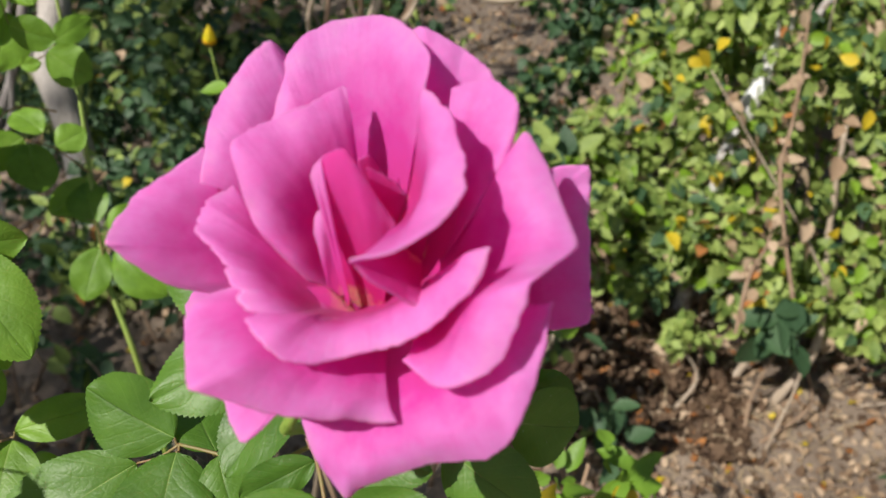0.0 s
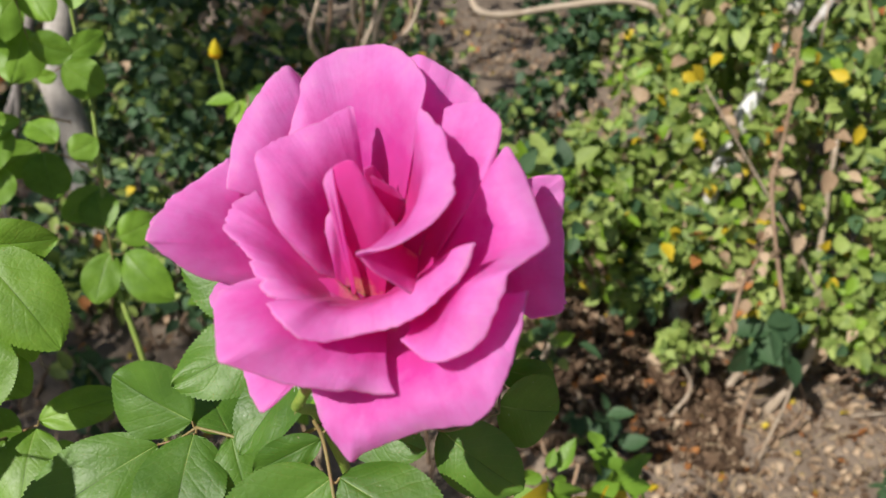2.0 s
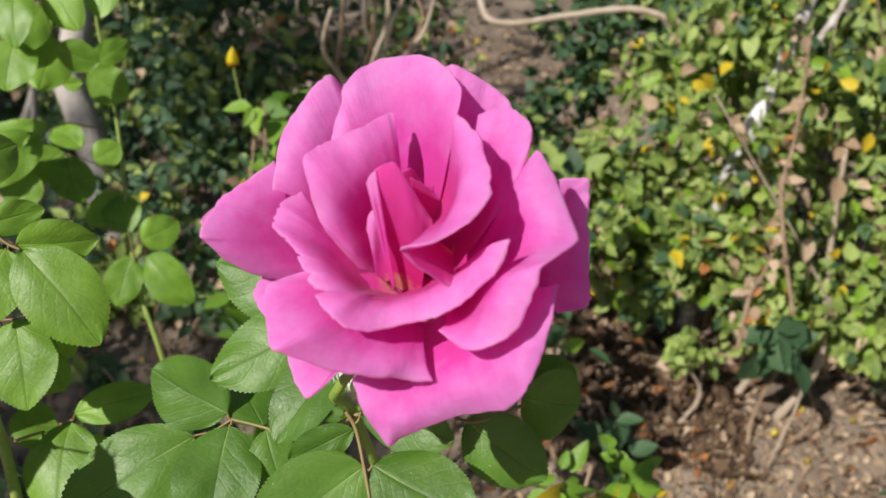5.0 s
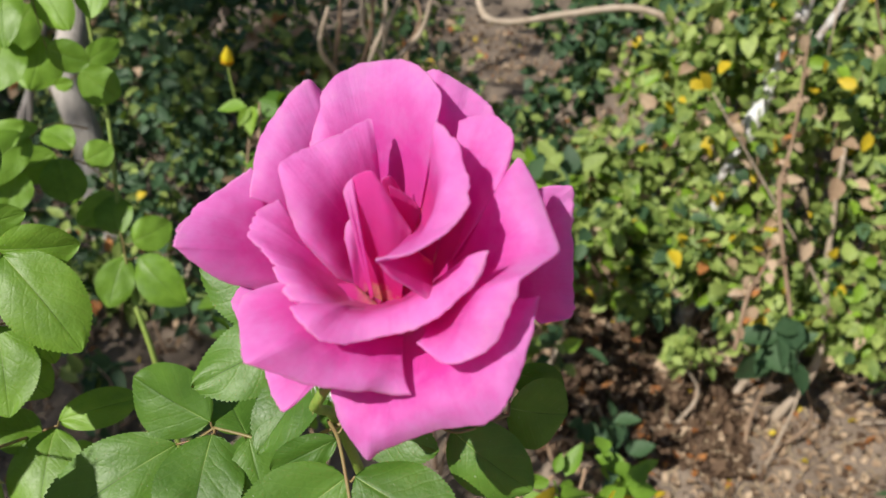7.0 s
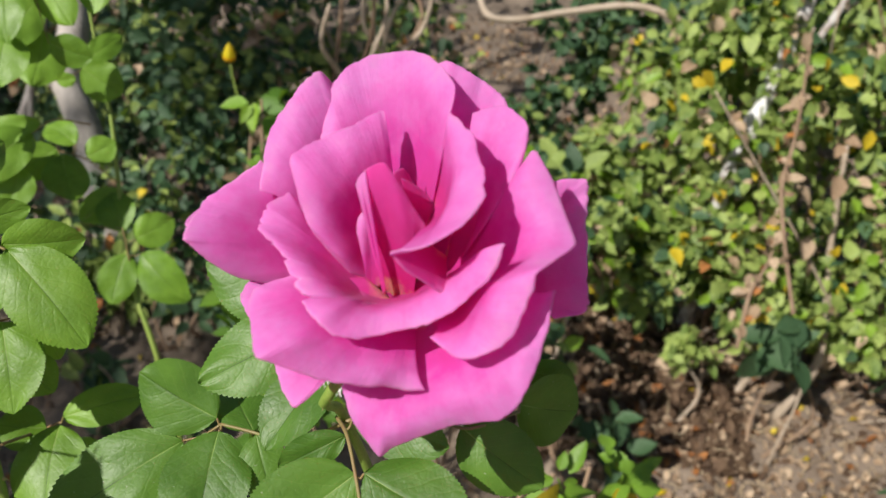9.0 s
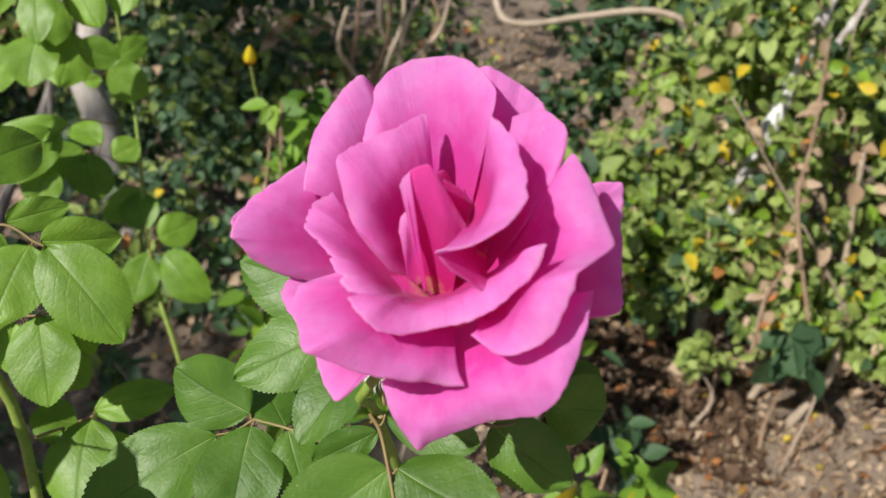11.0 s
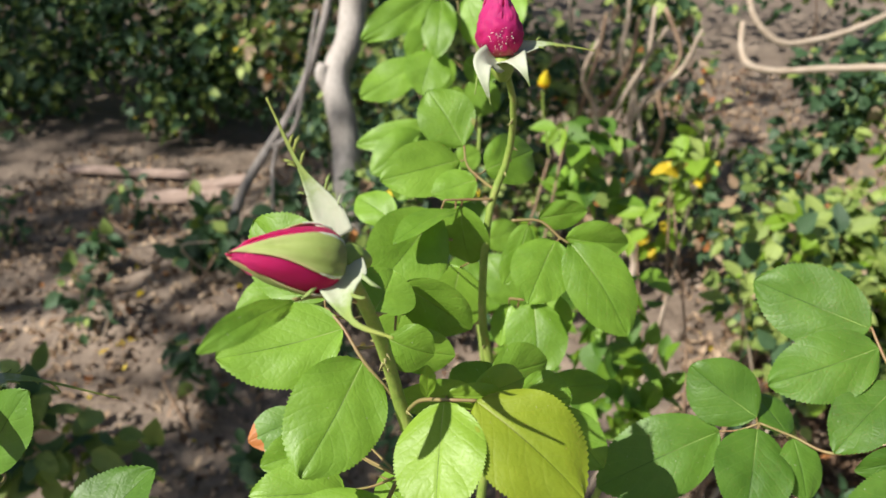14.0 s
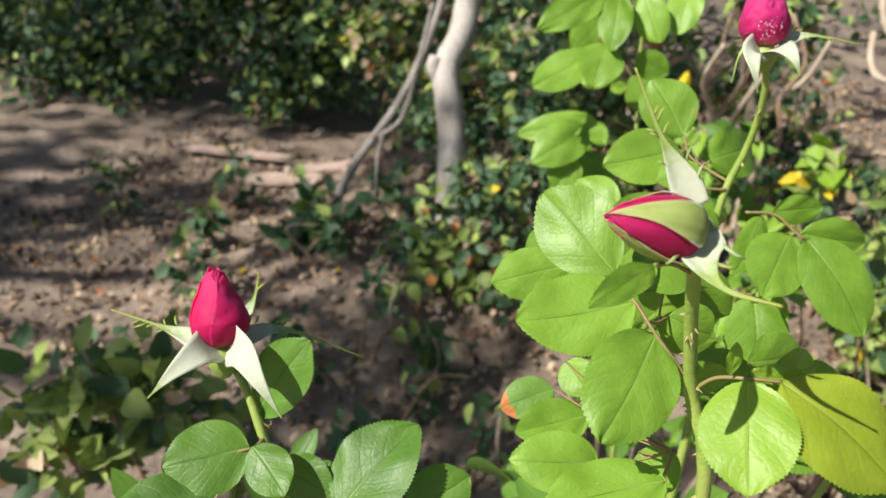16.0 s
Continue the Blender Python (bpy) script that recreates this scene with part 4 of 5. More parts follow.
compound_leaf(bush_a, [(-0.256, 0.3052, 1.3548), (-0.2398, 0.3098, 1.3556), (-0.2261, 0.3078, 1.3482), (-0.2208, 0.3075, 1.3461)], [
    ((-0.2284, 0.3068, 1.3467), (-0.235, 0.2736, 1.3197), (0.29, -0.64, 0.71), 0.0352),
    ((-0.2198, 0.3067, 1.3466), (-0.1768, 0.2829, 1.3081), (0.17, -0.74, 0.65), 0.0369),
    ((-0.2232, 0.3083, 1.3483), (-0.1864, 0.3188, 1.3469), (0.28, -0.95, 0.12), 0.0254),
    ((-0.2413, 0.3111, 1.3563), (-0.2143, 0.3248, 1.3614), (0.42, -0.89, 0.18), 0.0182),
    ((-0.2463, 0.3089, 1.3532), (-0.2527, 0.2884, 1.32), (0.4, -0.81, 0.43), 0.0193)], LEAF_MID)
compound_leaf(bush_a, [(-0.2527, 0.3118, 1.2992), (-0.2378, 0.3139, 1.2999)], [
    ((-0.2377, 0.3137, 1.2993), (-0.2252, 0.2853, 1.2613), (0.12, -0.77, 0.62), 0.0368),
    ((-0.2528, 0.3147, 1.2937), (-0.253, 0.2983, 1.2719), (0.08, -0.8, 0.6), 0.0178),
    ((-0.2356, 0.335, 1.2965), (-0.2186, 0.3234, 1.2688), (0.04, -0.91, 0.41), 0.0259),
    ((-0.2474, 0.324, 1.2771), (-0.2203, 0.3154, 1.2529), (0.26, -0.78, 0.57), 0.0281)], LEAF_MID)
compound_leaf(bush_a, [(-0.2598, 0.1309, 1.3365), (-0.2528, 0.1279, 1.3471), (-0.2415, 0.1233, 1.3539), (-0.229, 0.1257, 1.3555)], [
    ((-0.2413, 0.1223, 1.3541), (-0.2324, 0.0858, 1.3294), (-0.2, -0.58, 0.79), 0.0368),
    ((-0.2293, 0.1247, 1.356), (-0.1819, 0.1089, 1.3389), (0.14, -0.51, 0.85), 0.0401, LEAF_OLIVE),
    ((-0.2414, 0.1258, 1.3542), (-0.2197, 0.1344, 1.3553), (0.33, -0.88, 0.33), 0.0115),
    ((-0.2323, 0.1326, 1.3526), (-0.2147, 0.1523, 1.3531), (0.63, -0.57, 0.52), 0.0182)], LEAF_YOUNG)
compound_leaf(bush_a, [(-0.2599, 0.1315, 1.3355), (-0.2676, 0.1316, 1.3452), (-0.2798, 0.1333, 1.3561), (-0.2917, 0.1399, 1.365), (-0.301, 0.1448, 1.3691)], [
    ((-0.2916, 0.1397, 1.3646), (-0.3342, 0.1105, 1.3565), (0.22, -0.55, 0.81), 0.0359),
    ((-0.2795, 0.1333, 1.3559), (-0.2879, 0.0919, 1.3254), (0.39, -0.6, 0.7), 0.0398),
    ((-0.3027, 0.1459, 1.3723), (-0.3439, 0.159, 1.3963), (0.04, -0.84, 0.54), 0.0344),
    ((-0.2775, 0.156, 1.3536), (-0.2573, 0.1613, 1.3468), (0.31, -0.93, 0.21), 0.0230),
    ((-0.2885, 0.1665, 1.3582), (-0.2863, 0.1857, 1.3718), (0.43, -0.55, 0.71), 0.0300)], LEAF_MID)
# a narrow leaf close under the striped bud
compound_leaf(bush_a, [(-0.2706, 0.1085, 1.3985), (-0.2775, 0.0940, 1.4070), (-0.2824, 0.0783, 1.4123)], [
    ((-0.2824, 0.0783, 1.4123), (-0.2936, 0.0431, 1.4137), (0.36, -0.22, 0.90), 0.0108)], LEAF_MID)
compound_leaf(bush_a, [(-0.2224, 0.2114, 1.2928), (-0.2358, 0.206, 1.2898), (-0.2448, 0.2051, 1.2902)], [
    ((-0.2448, 0.2051, 1.2902), (-0.245, 0.2267, 1.3068), (0.44, -0.54, 0.72), 0.0381),
    ((-0.2362, 0.2043, 1.2911), (-0.2059, 0.1855, 1.2703), (0.3, -0.44, 0.85), 0.0290),
    ((-0.227, 0.207, 1.2964), (-0.1876, 0.1877, 1.2816), (-0.1, -0.73, 0.68), 0.0386),
    ((-0.2773, 0.1695, 1.3127), (-0.2417, 0.1857, 1.3138), (0.4, -0.9, 0.16), 0.0191)], LEAF_MID)
compound_leaf(bush_a, [(-0.2470, 0.3000, 1.2270), (-0.2440, 0.3300, 1.2120), (-0.2310, 0.3300, 1.2190)], [
    ((-0.2310, 0.3300, 1.2170), (-0.2260, 0.2850, 1.1880), (0.05, -0.66, 0.75), 0.0460),
    ((-0.2280, 0.3300, 1.2230), (-0.1830, 0.3450, 1.2320), (0.35, -0.62, 0.70), 0.0250),
    ((-0.2400, 0.3300, 1.2140), (-0.2630, 0.3200, 1.2230), (-0.2, -0.6, 0.77), 0.0260),
    ((-0.2280, 0.3400, 1.1980), (-0.2030, 0.3200, 1.1800), (-0.13, -0.9, 0.4), 0.0241)], LEAF_MID)
compound_leaf(bush_a, [(-0.2161, 0.1818, 1.3203), (-0.203, 0.1806, 1.3211)], [
    ((-0.2036, 0.1806, 1.3215), (-0.1774, 0.1725, 1.3006), (-0.05, -0.95, 0.3), 0.0225),
    ((-0.2207, 0.1821, 1.3236), (-0.1969, 0.18, 1.3276), (-0.13, -0.95, 0.29), 0.0228),
    ((-0.2378, 0.1973, 1.3184), (-0.2129, 0.2176, 1.32), (0.56, -0.72, 0.4), 0.0261)], LEAF_MID)
compound_leaf(bush_a, [(-0.2609, 0.1317, 1.3025), (-0.2619, 0.1169, 1.2979), (-0.2647, 0.1078, 1.2941)], [
    ((-0.2606, 0.1158, 1.2994), (-0.3031, 0.0811, 1.2939), (0.13, -0.31, 0.94), 0.0300),
    ((-0.2915, 0.1456, 1.2719), (-0.3287, 0.1219, 1.2767), (0.43, -0.53, 0.73), 0.0297),
    ((-0.3037, 0.1646, 1.2828), (-0.3329, 0.1391, 1.2784), (0.3, -0.49, 0.82), 0.0234),
    ((-0.3232, 0.1667, 1.2897), (-0.3444, 0.1486, 1.2822), (0.22, -0.58, 0.78), 0.0209, LEAF_BURNT),
    ((-0.323, 0.1828, 1.2975), (-0.3055, 0.173, 1.2888), (-0.2, -0.82, 0.53), 0.0207),
    ((-0.2751, 0.1468, 1.285), (-0.2562, 0.1378, 1.2768), (-0.29, -0.9, 0.33), 0.0258)], LEAF_MID)
compound_leaf(bush_a, [(-0.2793, 0.1809, 1.3526), (-0.3081, 0.1996, 1.3411), (-0.3329, 0.2027, 1.3423)], [
    ((-0.3323, 0.2029, 1.3423), (-0.3667, 0.1786, 1.3325), (0.33, -0.72, 0.62), 0.0270),
    ((-0.2856, 0.1942, 1.3598), (-0.2518, 0.2064, 1.3358), (0.36, -0.93, 0.03), 0.0256),
    ((-0.2819, 0.1773, 1.3365), (-0.2547, 0.1903, 1.3299), (0.47, -0.77, 0.43), 0.0227)], LEAF_MID)

# lower leaves of the same bush, out of the sun
rng = np.random.default_rng(11)
low = []
for k in range(800):
    a, r, z = rng.uniform(0, 6.28), rng.uniform(0.04, 0.21), rng.uniform(0.25, 1.13)
    low.append((np.array((-0.17 + r * 1.1 * math.cos(a), 0.24 + r * 0.7 * math.sin(a), z)), np.array((math.cos(a), math.sin(a), 0.2))))
foliage(bush_a, low, 0.045, [(LEAF, 1)], 12, 0)

# a bit of down caught behind the bloom
feather = thing("feather", (-0.0460, 0.2200, 1.3440), "small white downy feather caught on the rose stem", "feather")
fc = np.array((-0.0460, 0.2200, 1.3440))
quill = [fc, fc + (0.012, -0.001, -0.002), fc + (0.026, 0.002, -0.001)]
tube("quill", quill, 0.0003, 0.0001, FEATHER, feather, n=10, sides=5)
fv, ff = [], []
qc = curve_through(quill, 60)
for k in range(60):
    rk = random.Random(70 + k)
    for sgn in (-1, 1):
        d = unit((rk.uniform(-0.6, 0.2), rk.uniform(-0.4, 0.4), sgn * 1.0))
        ln = rk.uniform(0.003, 0.007)
        o = len(fv)
        w = np.array((0.00015, 0, 0))
        fv += [qc[k] - w, qc[k] + w, qc[k] + d * ln * 0.6 + w, qc[k] + d * ln + (0.001, 0, -0.001), qc[k] + d * ln * 0.6 - w]
        ff.append((o, o + 1, o + 2, o + 3, o + 4))
part("down", fv, ff, FEATHER, feather)["kind"] = "stuff"

# ---- the rose bush beside it ----
bush_b = thing("rose_bush", (-0.47, 0.11, ground_height(-0.47, 0.11)), "low rose bush with one upright crimson bud and glossy leaves", "rose bush")
g1 = np.array((-0.47, 0.11, ground_height(-0.47, 0.11) - 0.03))
cane(bush_b, [g1, (-0.45, 0.10, 0.6), (-0.41, 0.08, 1.15), (-0.4286, 0.0821, 1.2398), (-0.4444, 0.0892, 1.2648), (-0.4576, 0.0961, 1.2807), (-0.4720, 0.1015, 1.2945)], 0.006, 0.0019, 14, 6)
cane(bush_b, [(-0.45, 0.10, 0.6), (-0.42, 0.09, 1.0), (-0.41, 0.085, 1.23)], 0.003, 0.0016, 8, 7)
bud = rosebud(bush_b, (-0.4749, 0.0990, 1.3020), (-0.4870, 0.1100, 1.3370), 0.0150, 3, "upright crimson rosebud with spread pale sepals", 0.10, BUD_PETAL, True)
for k, (pts, w, n) in enumerate((
        ([(-0.478, 0.099, 1.300), (-0.5115, 0.1, 1.2999), (-0.5415, 0.096, 1.3029)], 0.0149, 6),
        ([(-0.4757, 0.0945, 1.3060), (-0.4754, 0.0814, 1.3080), (-0.4802, 0.0707, 1.3022), (-0.4902, 0.0632, 1.2880)], 0.0195, 0),
        ([(-0.4687, 0.0974, 1.3067), (-0.4548, 0.0888, 1.3100), (-0.4417, 0.0827, 1.3027), (-0.4287, 0.0820, 1.2875)], 0.0205, 0),
        ([(-0.473, 0.106, 1.300), (-0.4627, 0.1283, 1.300), (-0.4298, 0.1643, 1.2731)], 0.0149, 7),
        ([(-0.478, 0.110, 1.300), (-0.4823, 0.1357, 1.3084), (-0.4895, 0.1501, 1.3158)], 0.0135, 2))):
    sepal(bud, pts, w, (0, -0.3, 0.95) if k not in (1, 2) else (0.3, -0.85, 0.43), n, 20 + k, broad=k in (1, 2))
compound_leaf(bush_b, [(-0.4439, 0.0894, 1.2648), (-0.4499, 0.1039, 1.2627), (-0.4593, 0.1066, 1.2632)], [
    ((-0.4534, 0.0974, 1.2711), (-0.4308, 0.106, 1.3161), (-0.16, -0.95, 0.26), 0.0315)], LEAF)
compound_leaf(bush_b, [(-0.4419, 0.0856, 1.2674), (-0.4411, 0.0773, 1.2692), (-0.4468, 0.072, 1.2679)], [
    ((-0.443, 0.0764, 1.269), (-0.4722, 0.0492, 1.2657), (0.35, -0.47, 0.81), 0.0355),
    ((-0.4412, 0.0758, 1.2709), (-0.4147, 0.0636, 1.2626), (-0, -0.56, 0.83), 0.0225),
    ((-0.4458, 0.0534, 1.2544), (-0.4803, 0.0292, 1.2564), (0.26, -0.3, 0.92), 0.0254),
    ((-0.4305, 0.085, 1.2581), (-0.4005, 0.0822, 1.2536), (-0.01, -0.89, 0.46), 0.0234)], LEAF)
compound_leaf(bush_b, [(-0.4325, 0.0736, 1.2379), (-0.4043, 0.0739, 1.2406), (-0.3945, 0.0773, 1.2512)], [
    ((-0.3945, 0.0773, 1.2512), (-0.3749, 0.1144, 1.2846), (-0.1, -0.64, 0.76), 0.0406),
    ((-0.3668, 0.0934, 1.2503), (-0.3455, 0.115, 1.2644), (0.26, -0.69, 0.67), 0.0277),
    ((-0.4135, 0.0887, 1.2413), (-0.4136, 0.1015, 1.2545), (0.45, -0.64, 0.63), 0.0191)], LEAF)
low = []
for k in range(260):
    a, r, z = rng.uniform(0, 6.28), rng.uniform(0.03, 0.2), rng.uniform(0.3, 1.16)
    low.append((np.array((-0.47 + r * math.cos(a), 0.10 + r * 0.7 * math.sin(a), z)), np.array((math.cos(a), math.sin(a), 0.2))))
foliage(bush_b, low, 0.045, [(LEAF, 1)], 14, 0)

# ---- the rose bush behind ----
bush_c = thing("rose_bush", (-0.33, 0.72, ground_height(-0.33, 0.72)), "taller rose bush behind with yellow-tipped green leaves", "rose bush")
g2 = np.array((-0.33, 0.72, ground_height(-0.33, 0.72) - 0.03))
cane(bush_c, [g2, (-0.31, 0.70, 0.5), (-0.3433, 0.6962, 1.0035), (-0.373, 0.7266, 1.0883), (-0.3877, 0.7655, 1.1885), (-0.396, 0.7924, 1.2644), (-0.4134, 0.8207, 1.344), (-0.42, 0.84, 1.50)], 0.0048, 0.0014, 16, 8)
compound_leaf(bush_c, [(-0.3923, 0.794, 1.2895), (-0.4319, 0.8012, 1.3294), (-0.4573, 0.7965, 1.3446)], [
    ((-0.4562, 0.7974, 1.3462), (-0.4542, 0.7512, 1.2991), (0.43, -0.64, 0.64), 0.0511),
    ((-0.4081, 0.7865, 1.3203), (-0.3812, 0.8202, 1.3403), (0.5, -0.7, 0.52), 0.0261),
    ((-0.4137, 0.7818, 1.3116), (-0.3727, 0.7819, 1.2861), (0.14, -0.96, 0.23), 0.0432),
    ((-0.4591, 0.8011, 1.3758), (-0.477, 0.7478, 1.3388), (0.46, -0.61, 0.65), 0.0409),
    ((-0.4293, 0.7552, 1.3048), (-0.4088, 0.7569, 1.3063), (0.08, -1, -0), 0.0154)], LEAF_MID)
compound_leaf(bush_c, [(-0.3786, 0.7474, 1.1963), (-0.4085, 0.7475, 1.2212), (-0.4309, 0.7409, 1.2324)], [
    ((-0.4364, 0.7419, 1.235), (-0.469, 0.7084, 1.216), (0.49, -0.74, 0.47), 0.0413),
    ((-0.4301, 0.7396, 1.2297), (-0.4069, 0.7002, 1.1942), (0.39, -0.48, 0.79), 0.0457),
    ((-0.4213, 0.7545, 1.2362), (-0.4612, 0.7718, 1.2518), (0.1, -0.54, 0.84), 0.0337),
    ((-0.4136, 0.758, 1.2203), (-0.3882, 0.7765, 1.2324), (0.4, -0.82, 0.41), 0.0310)], LEAF_MID)
compound_leaf(bush_c, [(-0.3714, 0.7265, 1.1101), (-0.3745, 0.7316, 1.1426), (-0.3767, 0.7343, 1.1481)], [
    ((-0.3753, 0.733, 1.1453), (-0.3968, 0.7607, 1.1799), (0.17, -0.72, 0.68), 0.0404),
    ((-0.3618, 0.7295, 1.1373), (-0.3237, 0.7505, 1.1533), (0.37, -0.88, 0.29), 0.0391),
    ((-0.3749, 0.7306, 1.1185), (-0.3855, 0.6958, 1.0728), (0.28, -0.79, 0.54), 0.0393),
    ((-0.3592, 0.7315, 1.1188), (-0.3048, 0.7017, 1.0773), (-0.21, -0.9, 0.37), 0.0532),
    ((-0.4167, 0.7258, 1.1571), (-0.3902, 0.781, 1.1751), (0.54, -0.48, 0.69), 0.0383)], LEAF_MID)
compound_leaf(bush_c, [(-0.3864, 0.759, 1.439), (-0.413, 0.726, 1.4155), (-0.437, 0.7078, 1.4192)], [
    ((-0.4373, 0.7083, 1.4202), (-0.4926, 0.6435, 1.3771), (0.43, -0.73, 0.54), 0.0369),
    ((-0.4287, 0.7088, 1.4154), (-0.4175, 0.6639, 1.3662), (0.16, -0.71, 0.68), 0.0345),
    ((-0.408, 0.7294, 1.4187), (-0.377, 0.7049, 1.3729), (-0.06, -0.9, 0.44), 0.0388),
    ((-0.4379, 0.6742, 1.3541), (-0.4866, 0.6278, 1.3194), (0.25, -0.73, 0.63), 0.0421),
    ((-0.4267, 0.6842, 1.3661), (-0.4281, 0.6519, 1.327), (0.26, -0.75, 0.61), 0.0478),
    ((-0.3981, 0.7004, 1.3555), (-0.3612, 0.7062, 1.3418), (0.15, -0.99, -0), 0.0330),
    ((-0.3607, 0.7632, 1.4299), (-0.3639, 0.7251, 1.3806), (-0.06, -0.79, 0.61), 0.0380)], LEAF_MID)
compound_leaf(bush_c, [(-0.3836, 0.7206, 1.2703), (-0.4157, 0.7127, 1.2765), (-0.4345, 0.7008, 1.2661)], [
    ((-0.4345, 0.7008, 1.2661), (-0.477, 0.6459, 1.2336), (0.47, -0.69, 0.55), 0.0456),
    ((-0.4277, 0.708, 1.2755), (-0.5079, 0.6693, 1.2541), (0.23, -0.79, 0.58), 0.0337),
    ((-0.4423, 0.6827, 1.236), (-0.4517, 0.661, 1.1998), (0.23, -0.86, 0.46), 0.0387)], LEAF_MID)
low = []
for k in range(150):
    a, r, z = rng.uniform(0, 6.28), rng.uniform(0.03, 0.2), rng.uniform(0.3, 0.7)
    low.append((np.array((-0.33 + r * math.cos(a), 0.74 + r * 0.8 * math.sin(a), z)), np.array((math.cos(a), math.sin(a), 0.2))))
foliage(bush_c, low, 0.05, [(LEAF, 1)], 15, 0)

# ---- shrubs round about ----
GREEN = [(LEAF_FAR, 10), (LEAF_YELLOW, 0.28), (LEAF_DRY, 0.8), (LEAF_RUST, 0.07), (LEAF_DARK, 1.8), (LEAF_YOUNG, 1.2)]
for at, cs, n, seed, lab in (
        ((0.42, 2.30), [(0.40, 2.26, 0.64, 0.22), (0.58, 2.52, 0.86, 0.16), (0.55, 2.05, 0.50, 0.22), (0.30, 2.2, 0.42, 0.18), (0.33, 2.18, 0.70, 0.15)], 2900, 21, "leafy light-green shrub with scattered yellow leaves"),
        ((0.82, 2.25), [(0.80, 2.20, 0.98, 0.30), (0.78, 2.10, 0.66, 0.26), (0.88, 2.00, 0.42, 0.20), (0.82, 2.42, 1.22, 0.20), (0.73, 1.97, 0.90, 0.12), (0.80, 2.0, 1.10, 0.10)], 3600, 22, "tall light-green shrub growing over a whitewashed trunk"),
        ((1.25, 2.10), [(1.18, 2.05, 0.95, 0.32), (1.20, 1.95, 0.60, 0.26), (1.10, 1.85, 0.40, 0.20), (1.2, 2.1, 1.3, 0.3)], 3200, 23, "dense green shrub with yellowing leaves at the bed's edge")):
    hedge = shrub(at, cs, int(n * 0.86), 0.048, GREEN, lab, seed, 240, 26, "shrubs along the bed")
    if seed == 22:
        # clusters of yellow leaves and pale curled dead ones on its outer twigs
        foliage(hedge, [(np.array(p), np.array((0.1, -0.5, -0.3))) for p in ((0.51, 1.86, 1.05), (0.49, 1.86, 1.01), (0.53, 1.86, 1.07), (0.59, 1.86, 1.10), (0.81, 1.86, 1.11), (0.90, 1.86, 1.05), (0.76, 1.86, 0.68), (0.77, 1.86, 0.61), (0.94, 1.86, 0.60), (0.53, 1.86, 0.60), (0.77, 1.86, 0.76))], 0.050, [(LEAF_YELLOW, 1)], 221, 20, (0.0, -0.8, 0.5))
        foliage(hedge, [(np.array(p), np.array((0.1, -0.4, -0.9))) for p in ((0.88, 1.86, 0.59), (0.87, 1.86, 0.65), (0.78, 1.86, 0.44), (0.65, 1.86, 0.92), (0.90, 1.86, 0.90), (0.91, 1.86, 0.82), (0.81, 1.86, 0.79), (0.78, 1.86, 0.83), (0.72, 1.86, 0.94), (1.09, 1.86, 0.46))], 0.062, [(LEAF_DRY, 1)], 222, 20, (0.0, -0.8, 0.5))
shrub((0.80, 1.75), [(0.81, 1.72, 0.46, 0.06), (0.84, 1.70, 0.40, 0.05)], 15, 0.105, [(LEAF_DARK, 1)], "small plant with broad dark bluish-green leaves", 24, 30, 3)
shrub((0.60, 1.80), [(0.60, 1.78, 0.32, 0.08)], 70, 0.045, [(LEAF_FAR, 1)], "small green weed on the bed's edge", 25, 70, 3)
shrub((1.06, 1.44), [(1.08, 1.41, 0.24, 0.06)], 40, 0.045, [(LEAF_DARK, 1)], "small dark green weed on bare soil", 26, 40, 3)
shrub((0.14, 0.62), [(0.12, 0.59, 0.95, 0.03), (0.18, 0.65, 0.90, 0.03)], 34, 0.032, [(LEAF_MID, 7), (LEAF_YELLOW, 0.7)], "thin upright shoot with yellow-green leaves", 27, 26, 2)

